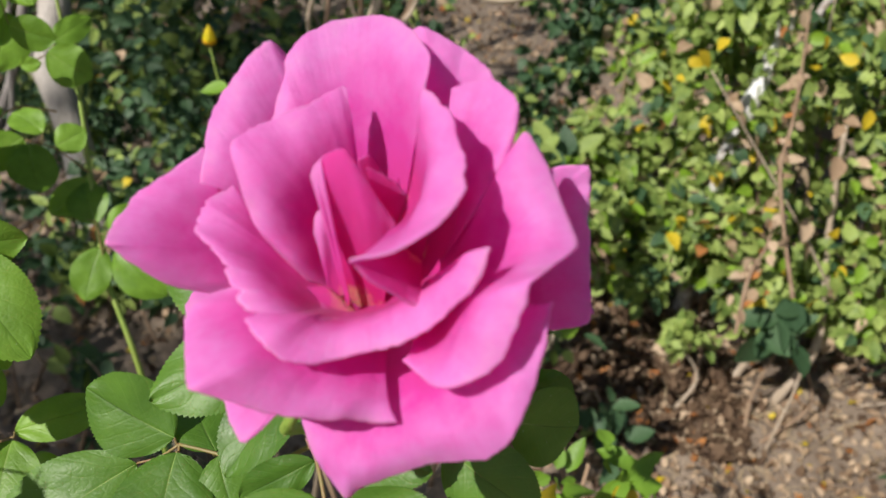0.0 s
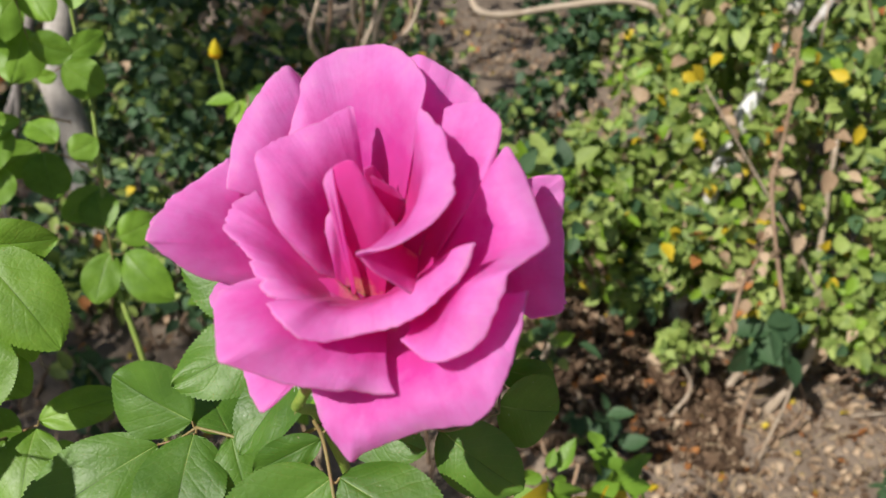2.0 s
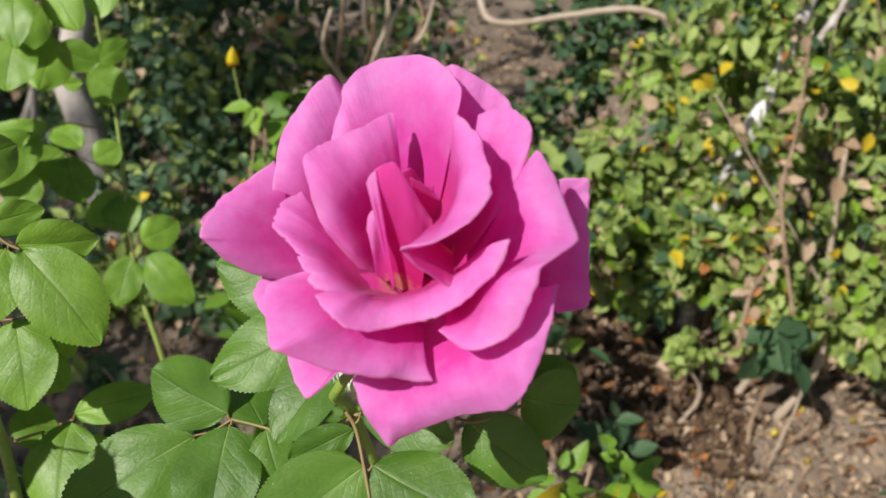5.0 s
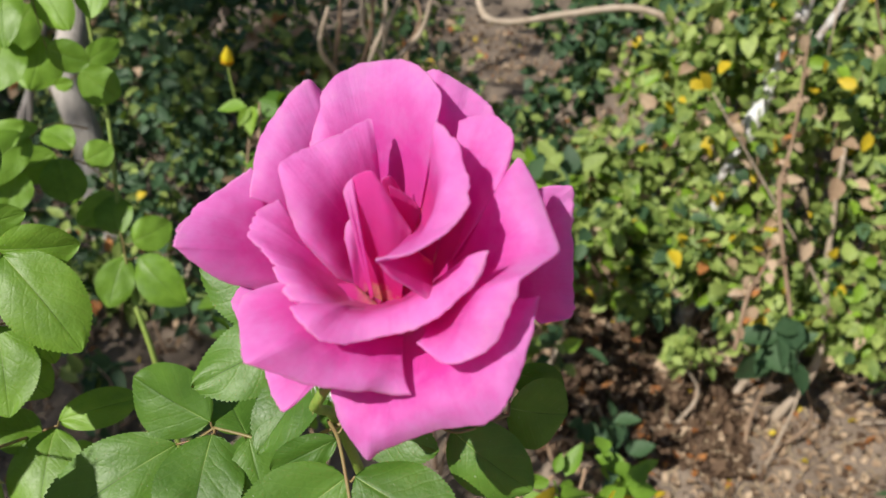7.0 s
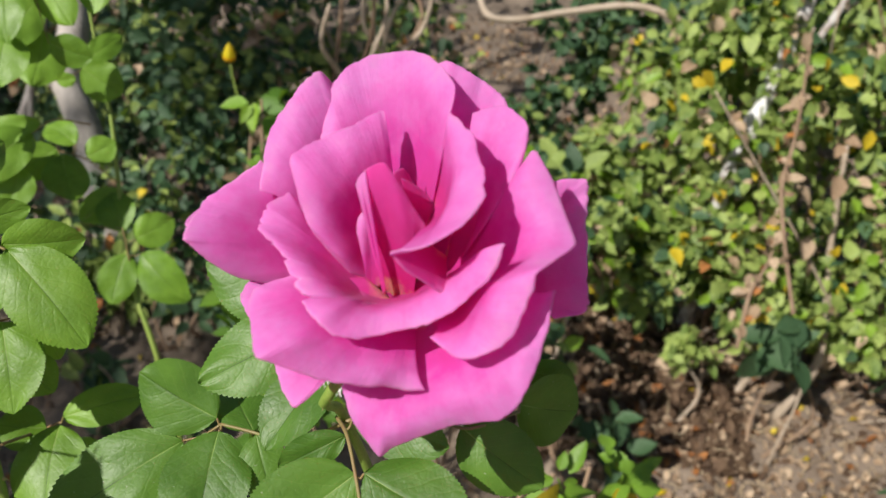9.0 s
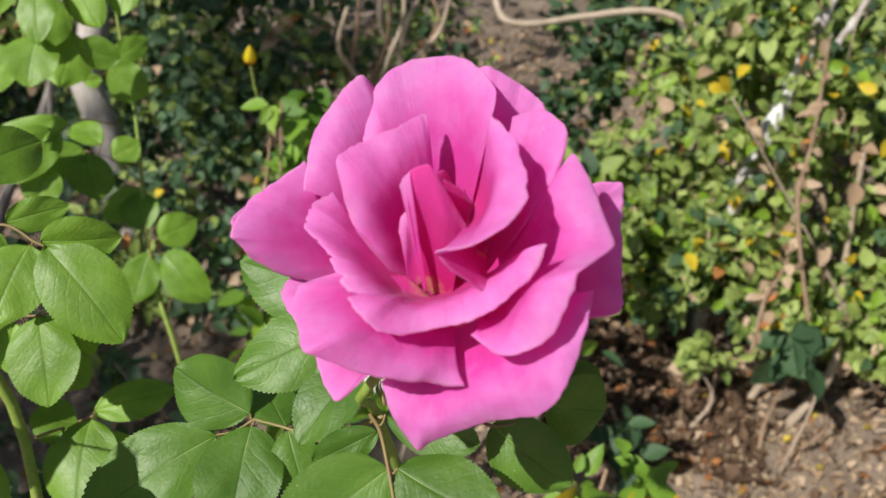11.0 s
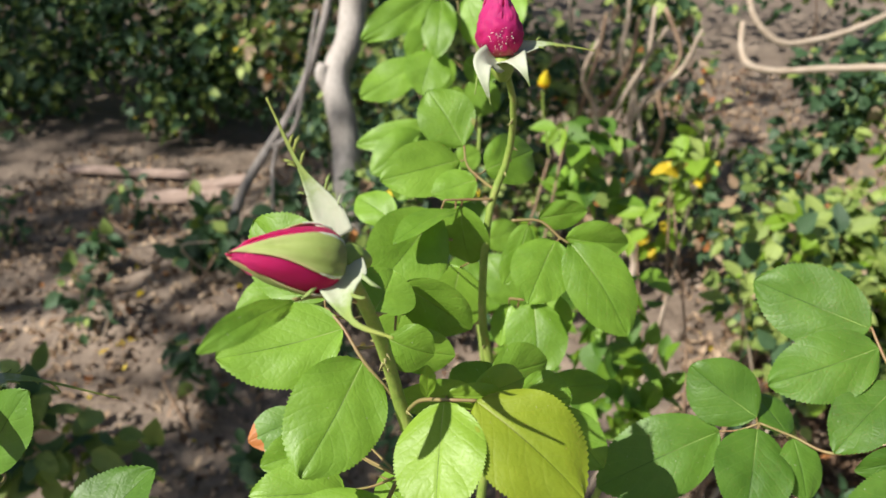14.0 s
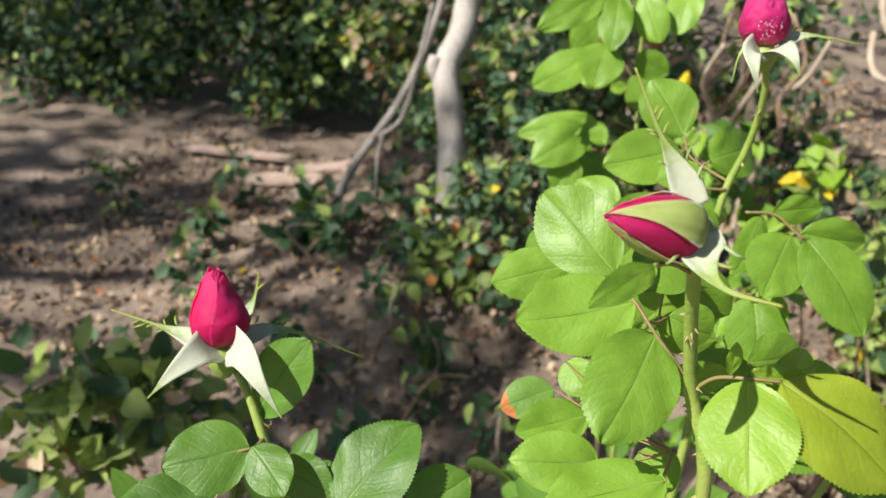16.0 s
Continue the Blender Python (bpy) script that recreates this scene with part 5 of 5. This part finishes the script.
MIXED = [(LEAF_FAR, 5), (LEAF_DARK, 5), (LEAF_DRY, 1.8), (LEAF_RUST, 0.15), (LEAF_YELLOW, 0.08)]
DARK = [(LEAF_DARK, 10), (LEAF_FAR, 3.2), (LEAF_DRY, 0.2), (LEAF_YELLOW, 0.05)]
for at, cs, n, seed in (
        ((-0.70, 2.45), [(-0.85, 2.35, 0.78, 0.28), (-0.9, 2.5, 1.1, 0.3), (-0.98, 2.05, 0.52, 0.20), (-0.75, 1.95, 0.45, 0.18), (-1.3, 2.5, 0.62, 0.22)], 2300, 31),
        ((-0.38, 2.60), [(-0.62, 2.42, 0.95, 0.24), (-0.58, 2.25, 0.62, 0.22), (-0.36, 2.60, 0.85, 0.20), (-0.3, 2.7, 1.1, 0.22), (-0.40, 2.22, 0.62, 0.14), (-0.22, 2.3, 0.7, 0.12)], 1500, 32),
        ((-1.75, 3.4), [(-1.55, 3.3, 0.75, 0.34), (-2.0, 3.5, 0.75, 0.38), (-1.8, 3.5, 1.25, 0.45), (-1.7, 3.2, 0.45, 0.22)], 2600, 33),
        ((-2.7, 3.75), [(-2.5, 3.7, 0.70, 0.42), (-3.0, 3.7, 0.70, 0.45), (-2.8, 3.9, 1.25, 0.5), (-2.7, 3.55, 0.34, 0.30)], 3400, 34),
        ((-3.7, 3.65), [(-3.5, 3.6, 0.60, 0.50), (-4.1, 3.5, 0.60, 0.55), (-3.8, 3.8, 1.25, 0.6), (-3.6, 3.35, 0.28, 0.30), (-4.1, 3.25, 0.26, 0.32)], 4200, 35),
        ((-5.0, 3.6), [(-4.7, 3.4, 0.6, 0.55), (-5.3, 3.5, 0.7, 0.65), (-4.8, 3.15, 0.28, 0.35), (-5.6, 3.4, 0.4, 0.6)], 3600, 36)):
    shrub(at, cs, n if at[0] > -1.5 else int(n * 1.35), 0.048 if at[0] > -1.5 else 0.066, MIXED if seed in (32, 33) else DARK, "dense dark-green shrub with small leaves in the shade" if seed not in (32, 33) else "half-dry shrub with dull green and brown leaves", seed, 160, 7, "dark shrubs at the back")
for at, cs, n, seed in (
        ((-1.2, 5.0), [(-1.2, 5.0, 1.5, 0.9), (-2.2, 5.1, 1.4, 0.9)], 1500, 41),
        ((-3.4, 4.9), [(-3.4, 4.8, 1.1, 0.8), (-4.4, 4.8, 1.0, 0.8), (-2.6, 4.8, 1.0, 0.7)], 2600, 46),
        ((-5.6, 4.8), [(-5.4, 4.7, 1.0, 0.8), (-6.3, 4.6, 0.9, 0.8)], 1600, 47),
        ((0.6, 5.6), [(0.5, 5.6, 1.5, 0.8), (1.4, 5.5, 1.5, 0.8)], 1300, 42),
        ((2.4, 4.2), [(2.2, 4.0, 1.3, 0.9), (2.0, 3.2, 1.0, 0.7)], 1500, 43),
        ((0.95, 3.3), [(0.85, 3.3, 1.05, 0.35), (1.3, 3.2, 1.0, 0.4)], 1300, 44)):
    shrub(at, cs, n, 0.08, [(LEAF_DARK, 4), (LEAF_FAR, 2)], "large dark shrub at the far side of the garden", seed, 0, 6, "shrubs far behind")

shrub((0.28, 2.75), [(0.30, 2.62, 0.86, 0.13), (0.38, 2.66, 1.02, 0.14), (0.24, 2.64, 1.0, 0.08), (0.20, 2.6, 0.72, 0.10)], 620, 0.05, [(LEAF_DARK, 8), (LEAF_FAR, 1.5), (LEAF_DRY, 0.5)], "dark-green shrub hanging over the bank behind the vine", 45, 200, 6)

# sprig with a yellow bud
sprig = shrub((-0.36, 1.22), [(-0.34, 1.20, 1.10, 0.07), (-0.30, 1.18, 1.16, 0.06), (-0.28, 1.2, 1.04, 0.06), (-0.36, 1.16, 0.90, 0.08), (-0.33, 1.1, 0.8, 0.08), (-0.25, 1.15, 0.86, 0.07), (-0.22, 1.05, 0.93, 0.08), (-0.18, 1.0, 0.80, 0.10), (-0.30, 1.02, 0.74, 0.10)], 300, 0.050, [(LEAF_MID, 6), (LEAF, 4), (LEAF_YOUNG, 1.5)], "slender rose shoot with small green leaves and a yellow bud", 51, 280, 6, "", "rose bush")
tube("stem", [(-0.36, 1.19, 1.1), (-0.38, 1.19, 1.17), (-0.388, 1.193, 1.222)], 0.002, 0.0015, CANE, sprig, n=10, sides=6)
for k in range(3):
    bud_shell("yellow_bud", sprig, (-0.388, 1.193, 1.220), (-0.386, 1.193, 1.250), 0.010, k * 2.1, 2.8, 0, 1.0, 1.0, 0.1, YELLOW, "closed yellow rosebud", seed=k)
shrub((-0.13, 1.58), [(-0.13, 1.50, 1.05, 0.06), (-0.17, 1.55, 0.98, 0.06), (-0.10, 1.56, 1.0, 0.05), (-0.2, 1.6, 0.85, 0.09)], 70, 0.05, [(LEAF_YOUNG, 4), (LEAF_YELLOW, 1), (LEAF_FAR, 2)], "small yellowing rose shoot among dry twigs", 52, 70, 4)
shrub((0.12, 1.65), [(0.12, 1.62, 0.86, 0.14), (0.22, 1.62, 0.74, 0.14), (0.05, 1.58, 0.70, 0.10), (0.15, 1.5, 0.55, 0.12)], 190, 0.055, [(LEAF_FAR, 5), (LEAF_DARK, 4), (LEAF_YOUNG, 1.5), (LEAF_DRY, 0.3)], "low green rose shrub on the path's edge", 53, 190, 6)
shrub((-1.15, 0.75), [(-1.18, 0.70, 0.60, 0.14), (-1.05, 0.80, 0.50, 0.12), (-1.3, 0.7, 0.55, 0.14)], 330, 0.062, [(LEAF_DARK, 3), (LEAF_FAR, 8), (LEAF_DRY, 0.8)], "low dusty rose shrub with dull green leaves", 54, 240, 5)
for k, (x, y) in enumerate(((-1.55, 2.0), (-1.75, 2.25), (-1.15, 1.75), (-0.95, 1.6), (-1.35, 1.5), (-0.8, 1.9), (0.35, 1.55), (-2.1, 2.0), (-1.9, 1.7), (-1.5, 2.45), (-2.3, 2.5), (-1.0, 1.3), (-1.7, 1.2), (-2.6, 2.1), (-0.7, 1.45), (-1.25, 2.0))):
    z = ground_height(x, y)
    shrub((x, y), [(x, y, z + 0.18, 0.09), (x + 0.05, y, z + 0.10, 0.07)], 40, 0.058, [(LEAF_DARK, 6), (LEAF_FAR, 1)], "thin young plant with few dull green leaves", 60 + k, 46, 4, "young plants on bare soil")

for k, (x, y, z, r) in enumerate(((0.02, 2.46, 0.66, 0.15), (-0.14, 2.62, 0.80, 0.16), (0.17, 2.30, 0.58, 0.12), (0.24, 2.75, 0.70, 0.13))):
    shrub((x, y), [(x, y, z, r), (x + 0.06, y - 0.05, z - 0.14, r * 0.8)], 170, 0.05, MIXED, "low half-dry weed with dull green and tan leaves", 180 + k, 90, 5, "weeds by the path")
shrub((-1.02, 1.98), [(-1.10, 1.98, 0.42, 0.11), (-1.0, 1.94, 0.34, 0.12), (-1.16, 2.03, 0.52, 0.07)], 190, 0.06, [(LEAF_FAR, 6), (LEAF_DARK, 4), (LEAF_RUST, 0.5)], "small leafy plant at the foot of the pale trunk", 58, 190, 5)

shrub((-1.63, 2.10), [(-1.62, 2.10, 0.34, 0.10), (-1.54, 2.06, 0.42, 0.07), (-1.70, 2.05, 0.26, 0.08)], 60, 0.085, [(LEAF_DARK, 8), (LEAF_FAR, 1)], "broad-leaved bluish-green plant at the foot of a dead branch", 59, 60, 4)

# dead shoots with curled rusty leaves among the shrubs
for k, pts in enumerate(([(0.7208, 1.5056, 0.6233), (0.7072, 1.5996, 0.7437), (0.7101, 1.7004, 0.8537), (0.744, 1.7721, 0.9258), (0.7713, 1.8509, 1.0124), (0.7954, 1.9456, 1.1529)], [(0.609, 1.4904, 0.537), (0.6423, 1.5673, 0.6414), (0.6928, 1.6346, 0.6811), (0.7199, 1.6839, 0.7317)])):
    pts = np.array(pts)
    sh = thing("dead_shoot", tuple(pts[0]), "reddish-brown dead shoot with curled dry leaves", "shoot", "dead shoots")
    tube("shoot_stem", pts, 0.0055, 0.003, TWIG, sh, n=30, sides=7, knots=0.2, seed=140 + k)
    rs = np.random.default_rng(150 + k)
    cs = curve_through([tuple(p) for p in pts], 40)
    foliage(sh, [(cs[int(rs.integers(6, 40))] + rs.normal(0, 0.012, 3), unit(rs.normal(size=3))) for _ in range(26)], 0.036, [(LEAF_RUST, 0.8), (LEAF_DRY, 8)], 160 + k, 26)

# ---- trees ----
tree = thing("tree", (-1.06, 2.08, ground_height(-1.06, 2.08)), "small tree with a smooth pale knotted trunk", "tree")
tube("trunk", [(-1.06, 2.08, ground_height(-1.06, 2.08) - 0.05), (-1.12, 2.12, 0.42), (-1.20, 2.24, 0.72), (-1.258, 2.292, 0.90), (-1.235, 2.34, 1.00), (-1.245, 2.404, 1.12), (-1.20, 2.42, 1.5), (-1.35, 2.2, 2.2)], 0.050, 0.040, BARK, tree, n=60, sides=18, knots=0.03, seed=3)
kv, kf = tube_mesh([(-1.275, 2.275, 0.865), (-1.292, 2.262, 0.90), (-1.288, 2.268, 0.935)], 0.030, 0.022, 10, 12)
part("knot", kv, kf, BARK, tree)
tube("limb", [(-1.35, 2.2, 2.15), (-1.6, 1.7, 2.6), (-1.9, 1.2, 3.0)], 0.035, 0.012, BARK, tree, n=20, sides=10, seed=4)
tube("limb", [(-1.35, 2.2, 2.15), (-1.4, 2.4, 2.7), (-1.1, 2.5, 3.2)], 0.030, 0.010, BARK, tree, n=20, sides=10, seed=5)
tube("limb", [(-1.75, 1.5, 2.8), (-1.8, 1.2, 2.75), (-1.75, 0.88, 2.62)], 0.016, 0.006, BARK, tree, n=14, sides=8, seed=7)
tube("limb", [(-1.35, 2.2, 2.1), (-1.9, 2.3, 2.6), (-2.4, 2.2, 2.9)], 0.030, 0.010, BARK, tree, n=20, sides=10, seed=6)
rng = np.random.default_rng(77)
crown = []
for c, r, n in (((-1.3, 2.4, 3.2), 0.4, 200), ((-1.9, 1.25, 3.0), 0.3, 110), ((-2.4, 2.2, 3.0), 0.5, 500), ((-1.95, 0.85, 2.62), 0.22, 45), ((-1.62, 0.90, 2.62), 0.26, 50)):
    for _ in range(n):
        d = unit(rng.normal(size=3))
        crown.append((np.array(c) + d * r * rng.random() ** 0.5, d))
foliage(tree, crown, 0.08, [(LEAF_DARK, 1)], 78)

shade = thing("tree", (-7.5, -3.3, ground_height(-7.5, -3.3)), "tall leafy tree whose crown shades the bare soil", "tree")
tube("trunk", [(-7.5, -3.3, ground_height(-7.5, -3.3) - 0.05), (-7.45, -3.25, 2.0), (-7.3, -3.3, 4.2), (-7.2, -3.3, 5.9)], 0.17, 0.08, BARK, shade, n=30, sides=14, knots=0.03, seed=31)
crown = []
high = -np.array(SUN_WAY) * 6.0
for k, (c, r, n) in enumerate((((-3.08, 0.20, 2.6), 0.50, 130), ((-3.3, 1.0, 2.8), 0.5, 300), ((-4.65, -0.1, 2.7), 0.5, 260), ((-4.5, 1.6, 2.9), 0.85, 260), ((-5.4, 1.3, 2.9), 0.8, 430), ((-5.6, -0.2, 2.7), 0.6, 360), ((-2.9, -0.45, 2.6), 0.36, 170), ((-2.75, -0.95, 2.65), 0.5, 170), ((-2.3, -0.85, 2.7), 0.34, 160), ((-3.6, 1.9, 3.1), 0.55, 70), ((-2.14, 0.60, 3.06), 0.32, 150))):
    c = np.array(c) + high
    tube("limb", [(-7.25, -3.3, 5.2), (np.array((-7.2, -3.3, 5.3)) + c) / 2 + (0, 0, -0.1), c], 0.045, 0.012, BARK, shade, n=16, sides=8, knots=0.05, seed=32 + k)
    for _ in range(n):
        d = unit(rng.normal(size=3))
        crown.append((c + d * r * rng.random() ** 0.5, d))
foliage(shade, crown, 0.13, [(LEAF_DARK, 1)], 79)

stump = thing("leaning_branch", (-1.58, 2.10, ground_height(-1.58, 2.10)), "grey dead branch leaning into the shrubs", "branch")
tube("branch", [(-1.62, 2.12, ground_height(-1.62, 2.12) - 0.02), (-1.574, 2.20, 0.448), (-1.50, 2.24, 0.60), (-1.42, 2.30, 0.76), (-1.37, 2.40, 0.98), (-1.36, 2.5, 1.2)], 0.020, 0.013, GREY_TWIG, stump, n=34, sides=10, knots=0.1, seed=8)
tube("side_branch", [(-1.49, 2.25, 0.61), (-1.39, 2.24, 0.70), (-1.35, 2.26, 0.90), (-1.33, 2.3, 1.1)], 0.010, 0.006, GREY_TWIG, stump, n=16, sides=8, knots=0.1, seed=9)
tube("side_branch", [(-1.46, 2.27, 0.66), (-1.45, 2.20, 0.56), (-1.43, 2.16, 0.42)], 0.008, 0.005, GREY_TWIG, stump, n=12, sides=7, knots=0.1, seed=19)

white = thing("whitewashed_trunk", (0.72, 2.14, ground_height(0.72, 2.14)), "thin trunk with flaking whitewash among the leaves", "tree")
tube("trunk", [(0.70, 2.20, ground_height(0.7, 2.2) - 0.03), (0.67, 2.02, 0.62), (0.70, 2.00, 0.82), (0.77, 2.04, 1.02), (0.85, 2.12, 1.25)], 0.026, 0.020, WHITEWASH, white, n=40, sides=12, knots=0.14, seed=10)
tube("branch", [(0.77, 2.05, 1.0), (0.87, 2.07, 1.12), (0.94, 2.1, 1.25)], 0.014, 0.008, WHITEWASH, white, n=20, sides=10, knots=0.15, seed=11)

# ---- twigs, vine, debris ----
vine = thing("bent_vine", (0.69, 2.42, 1.0), "bare pale vine bending in a wide loop", "vine")
tube("vine", [(0.6998, 2.3447, 0.9525), (0.6746, 2.352, 1.0136), (0.6153, 2.3993, 1.068), (0.4719, 2.429, 1.1173), (0.2554, 2.4299, 1.0941), (0.0864, 2.4097, 1.0694), (0.0211, 2.4122, 1.0803), (-0.0048, 2.4523, 1.1174), (-0.0135, 2.5077, 1.1833)], 0.0115, 0.010, PALE_TWIG, vine, n=60, sides=8, knots=0.08, seed=12)
tube("vine", [(-0.021, 2.591, 1.3062), (0.0183, 2.5481, 1.1984), (0.1072, 2.5403, 1.1337), (0.2053, 2.5731, 1.1455), (0.345, 2.6377, 1.1984), (0.5172, 2.7671, 1.2942)], 0.011, 0.009, PALE_TWIG, vine, n=40, sides=8, knots=0.08, seed=13)
rng = np.random.default_rng(90)
for k in range(11):
    x, y = -0.36 + rng.normal(0, 0.055), 2.32 + rng.normal(0, 0.06)
    z = ground_height(x, y)
    tw = thing("dry_stem", (x, y, z), "dry brown woody stem, leafless and crooked", "stem", "dry stems in a clump")
    pts = [np.array((x, y, z - 0.02))]
    for s in range(8):
        pts.append(pts[-1] + (rng.normal(-0.004, 0.034), rng.normal(0, 0.03), rng.uniform(0.09, 0.15)))
    tube("stem", pts, rng.uniform(0.009, 0.019), 0.006, TWIG if k % 5 == 0 else PALE_TWIG, tw, n=30, sides=7, knots=0.14, seed=k)
for k in range(46):
    if k < 20:
        x, y = rng.uniform(0.1, 1.2), rng.uniform(1.75, 2.2)
    elif k < 34:
        x, y = rng.uniform(-0.1, 0.35), rng.uniform(0.9, 1.9)
    else:
        x, y = rng.uniform(-2.6, -1.4), rng.uniform(2.3, 3.4)
    z = ground_height(x, y)
    a, ln = rng.uniform(0, 3.14), rng.uniform(0.12, 0.38)
    d = np.array((math.cos(a), math.sin(a) * 0.6, rng.uniform(0.0, 0.25))) * ln
    tw = thing("twig", (x, y, z), "dead brown twig lying on the soil", "twig", "dead twigs")
    tube("twig_stem", [np.array((x, y, z + 0.006)), np.array((x, y, z + 0.012)) + d / 2 + rng.normal(0, 0.015, 3), np.array((x, y, z + 0.01)) + d], rng.uniform(0.002, 0.0055), 0.0015, TWIG if k % 4 else PALE_TWIG, tw, n=12, sides=6, knots=0.15, seed=k)
for k, (x0, y0, x1, y1, r) in enumerate(((0.86, 2.0, 0.80, 1.92, 0.012), (0.98, 1.95, 0.90, 1.85, 0.014))):
    z = ground_height(x1, y1)
    st = thing("dead_stalk", (x1, y1, z), "dry beige dead stalk hanging from the shrub", "stalk")
    tube("stalk", [(x1, y1, z - 0.01), ((x0 + x1) / 2 + 0.03, y1 - 0.02, z + 0.22), (x0, y0, z + 0.5), (x0 - 0.03, y0, z + 0.8)], r, 0.006, PALE_TWIG, st, n=24, sides=8, knots=0.2, seed=k)

for k, (x, y, a, ln, w) in enumerate(((-2.28, 2.80, 0.45, 0.42, 0.12), (-2.62, 2.92, 0.25, 0.6, 0.06), (-2.15, 3.0, 0.75, 0.36, 0.10))):
    z = ground_height(x, y)
    pl = thing("plank", (x, y, z), "weathered pinkish board lying on the soil", "plank", "old boards")
    verts = []
    for i in range(9):
        for (u, h) in ((-1, 0.0), (-0.94, 0.018), (0.94, 0.020), (1, 0.0)):
            s = (i / 8 - 0.5) * ln
            ww = w * 0.5 * (1 + 0.06 * math.sin(i * 2.1 + k))
            verts.append((x + math.cos(a) * s - math.sin(a) * u * ww, y + math.sin(a) * s + math.cos(a) * u * ww, z + h + 0.018 + 0.02 * i / 8))
    part("board", verts, grid_faces(9, 4, True) + [(0, 1, 2, 3), (35, 34, 33, 32)], PLANK, pl, smooth=False)

# fallen leaves and crumbs of soil
rng = np.random.default_rng(123)
litter = thing("leaf_litter", (0.6, 1.8, ground_height(0.6, 1.8)), "fallen brown and yellow leaves scattered over the soil", "leaf litter", "", "stuff")
spots = []
for k in range(11000):
    if k % 3 == 0:
        x, y = rng.uniform(-3.0, -0.4), rng.uniform(1.2, 3.2)
    elif k % 3 == 1:
        x, y = rng.uniform(0.0, 1.4), rng.uniform(1.1, 2.3)
    else:
        x, y = rng.uniform(-0.8, 1.6), rng.uniform(2.4, 5.0)
    spots.append((np.array((x, y, ground_height(x, y) + 0.008)), np.array((rng.normal(0, 0.3), rng.normal(0, 0.3), 0.8))))
# dense layer of darker leaves, standing in for the shade on this soil
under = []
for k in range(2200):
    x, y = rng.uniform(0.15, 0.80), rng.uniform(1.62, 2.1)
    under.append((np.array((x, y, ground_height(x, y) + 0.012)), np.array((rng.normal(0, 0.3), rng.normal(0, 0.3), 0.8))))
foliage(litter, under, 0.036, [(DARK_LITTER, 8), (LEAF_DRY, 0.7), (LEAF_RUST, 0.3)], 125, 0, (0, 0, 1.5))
foliage(litter, spots, 0.031, [(LEAF_DRY, 10), (LEAF_RUST, 0.5), (DARK_LITTER, 4), (LEAF_YELLOW, 0.25)], 124, 0, (0, 0, 1.5))
sv, sf = [], []
for k in range(700):
    x, y = (rng.uniform(0.3, 1.6), rng.uniform(1.3, 2.3)) if k % 4 else (rng.uniform(-2.8, 0.2), rng.uniform(1.3, 3.4))
    a, ln, w = rng.uniform(0, 6.28), rng.uniform(0.02, 0.09), rng.uniform(0.0008, 0.0020)
    d, e = np.array((math.cos(a), math.sin(a), rng.normal(0, 0.18))) * ln, np.array((-math.sin(a), math.cos(a), 0.2)) * w
    p = np.array((x, y, ground_height(x, y) + 0.008 + 0.01 * rng.random()))
    q = p + d / 2 + (0, 0, rng.normal(0.002, 0.006))
    o = len(sv)
    sv += [p - e, p + e, q + e, q - e, p + d + e * 0.4, p + d - e * 0.4]
    sf += [(o, o + 1, o + 2, o + 3), (o + 3, o + 2, o + 4, o + 5)]
straw = part("straw", sv, sf, STRAW, None, "broken beige straw and stalks on the soil")
tagged(straw, category="straw", kind="stuff")
cv, cf = [], []
for k in range(5200):
    x, y = rng.uniform(-3.2, 1.6), rng.uniform(0.9, 3.3)
    r = 0.004 + 0.026 * rng.random() ** 3.5
    z = ground_height(x, y) + r * 0.2
    o = len(cv)
    sh = rng.uniform(0.6, 1.3, 8)
    for i, (a, b, c) in enumerate(((1, 0, 0), (0, 1, 0), (-1, 0, 0), (0, -1, 0), (0.1, 0.1, 1), (0, 0, -1))):
        cv.append((x + a * r * sh[i], y + b * r * sh[i], z + c * r * 0.8 * sh[i]))
    cf += [(o, o + 1, o + 4), (o + 1, o + 2, o + 4), (o + 2, o + 3, o + 4), (o + 3, o, o + 4), (o + 1, o, o + 5), (o + 2, o + 1, o + 5), (o + 3, o + 2, o + 5), (o, o + 3, o + 5)]
crumbs = part("soil_crumbs", cv, cf, SOIL, None, "crumbs and clods of dry brown soil")
tagged(crumbs, category="soil", kind="stuff")
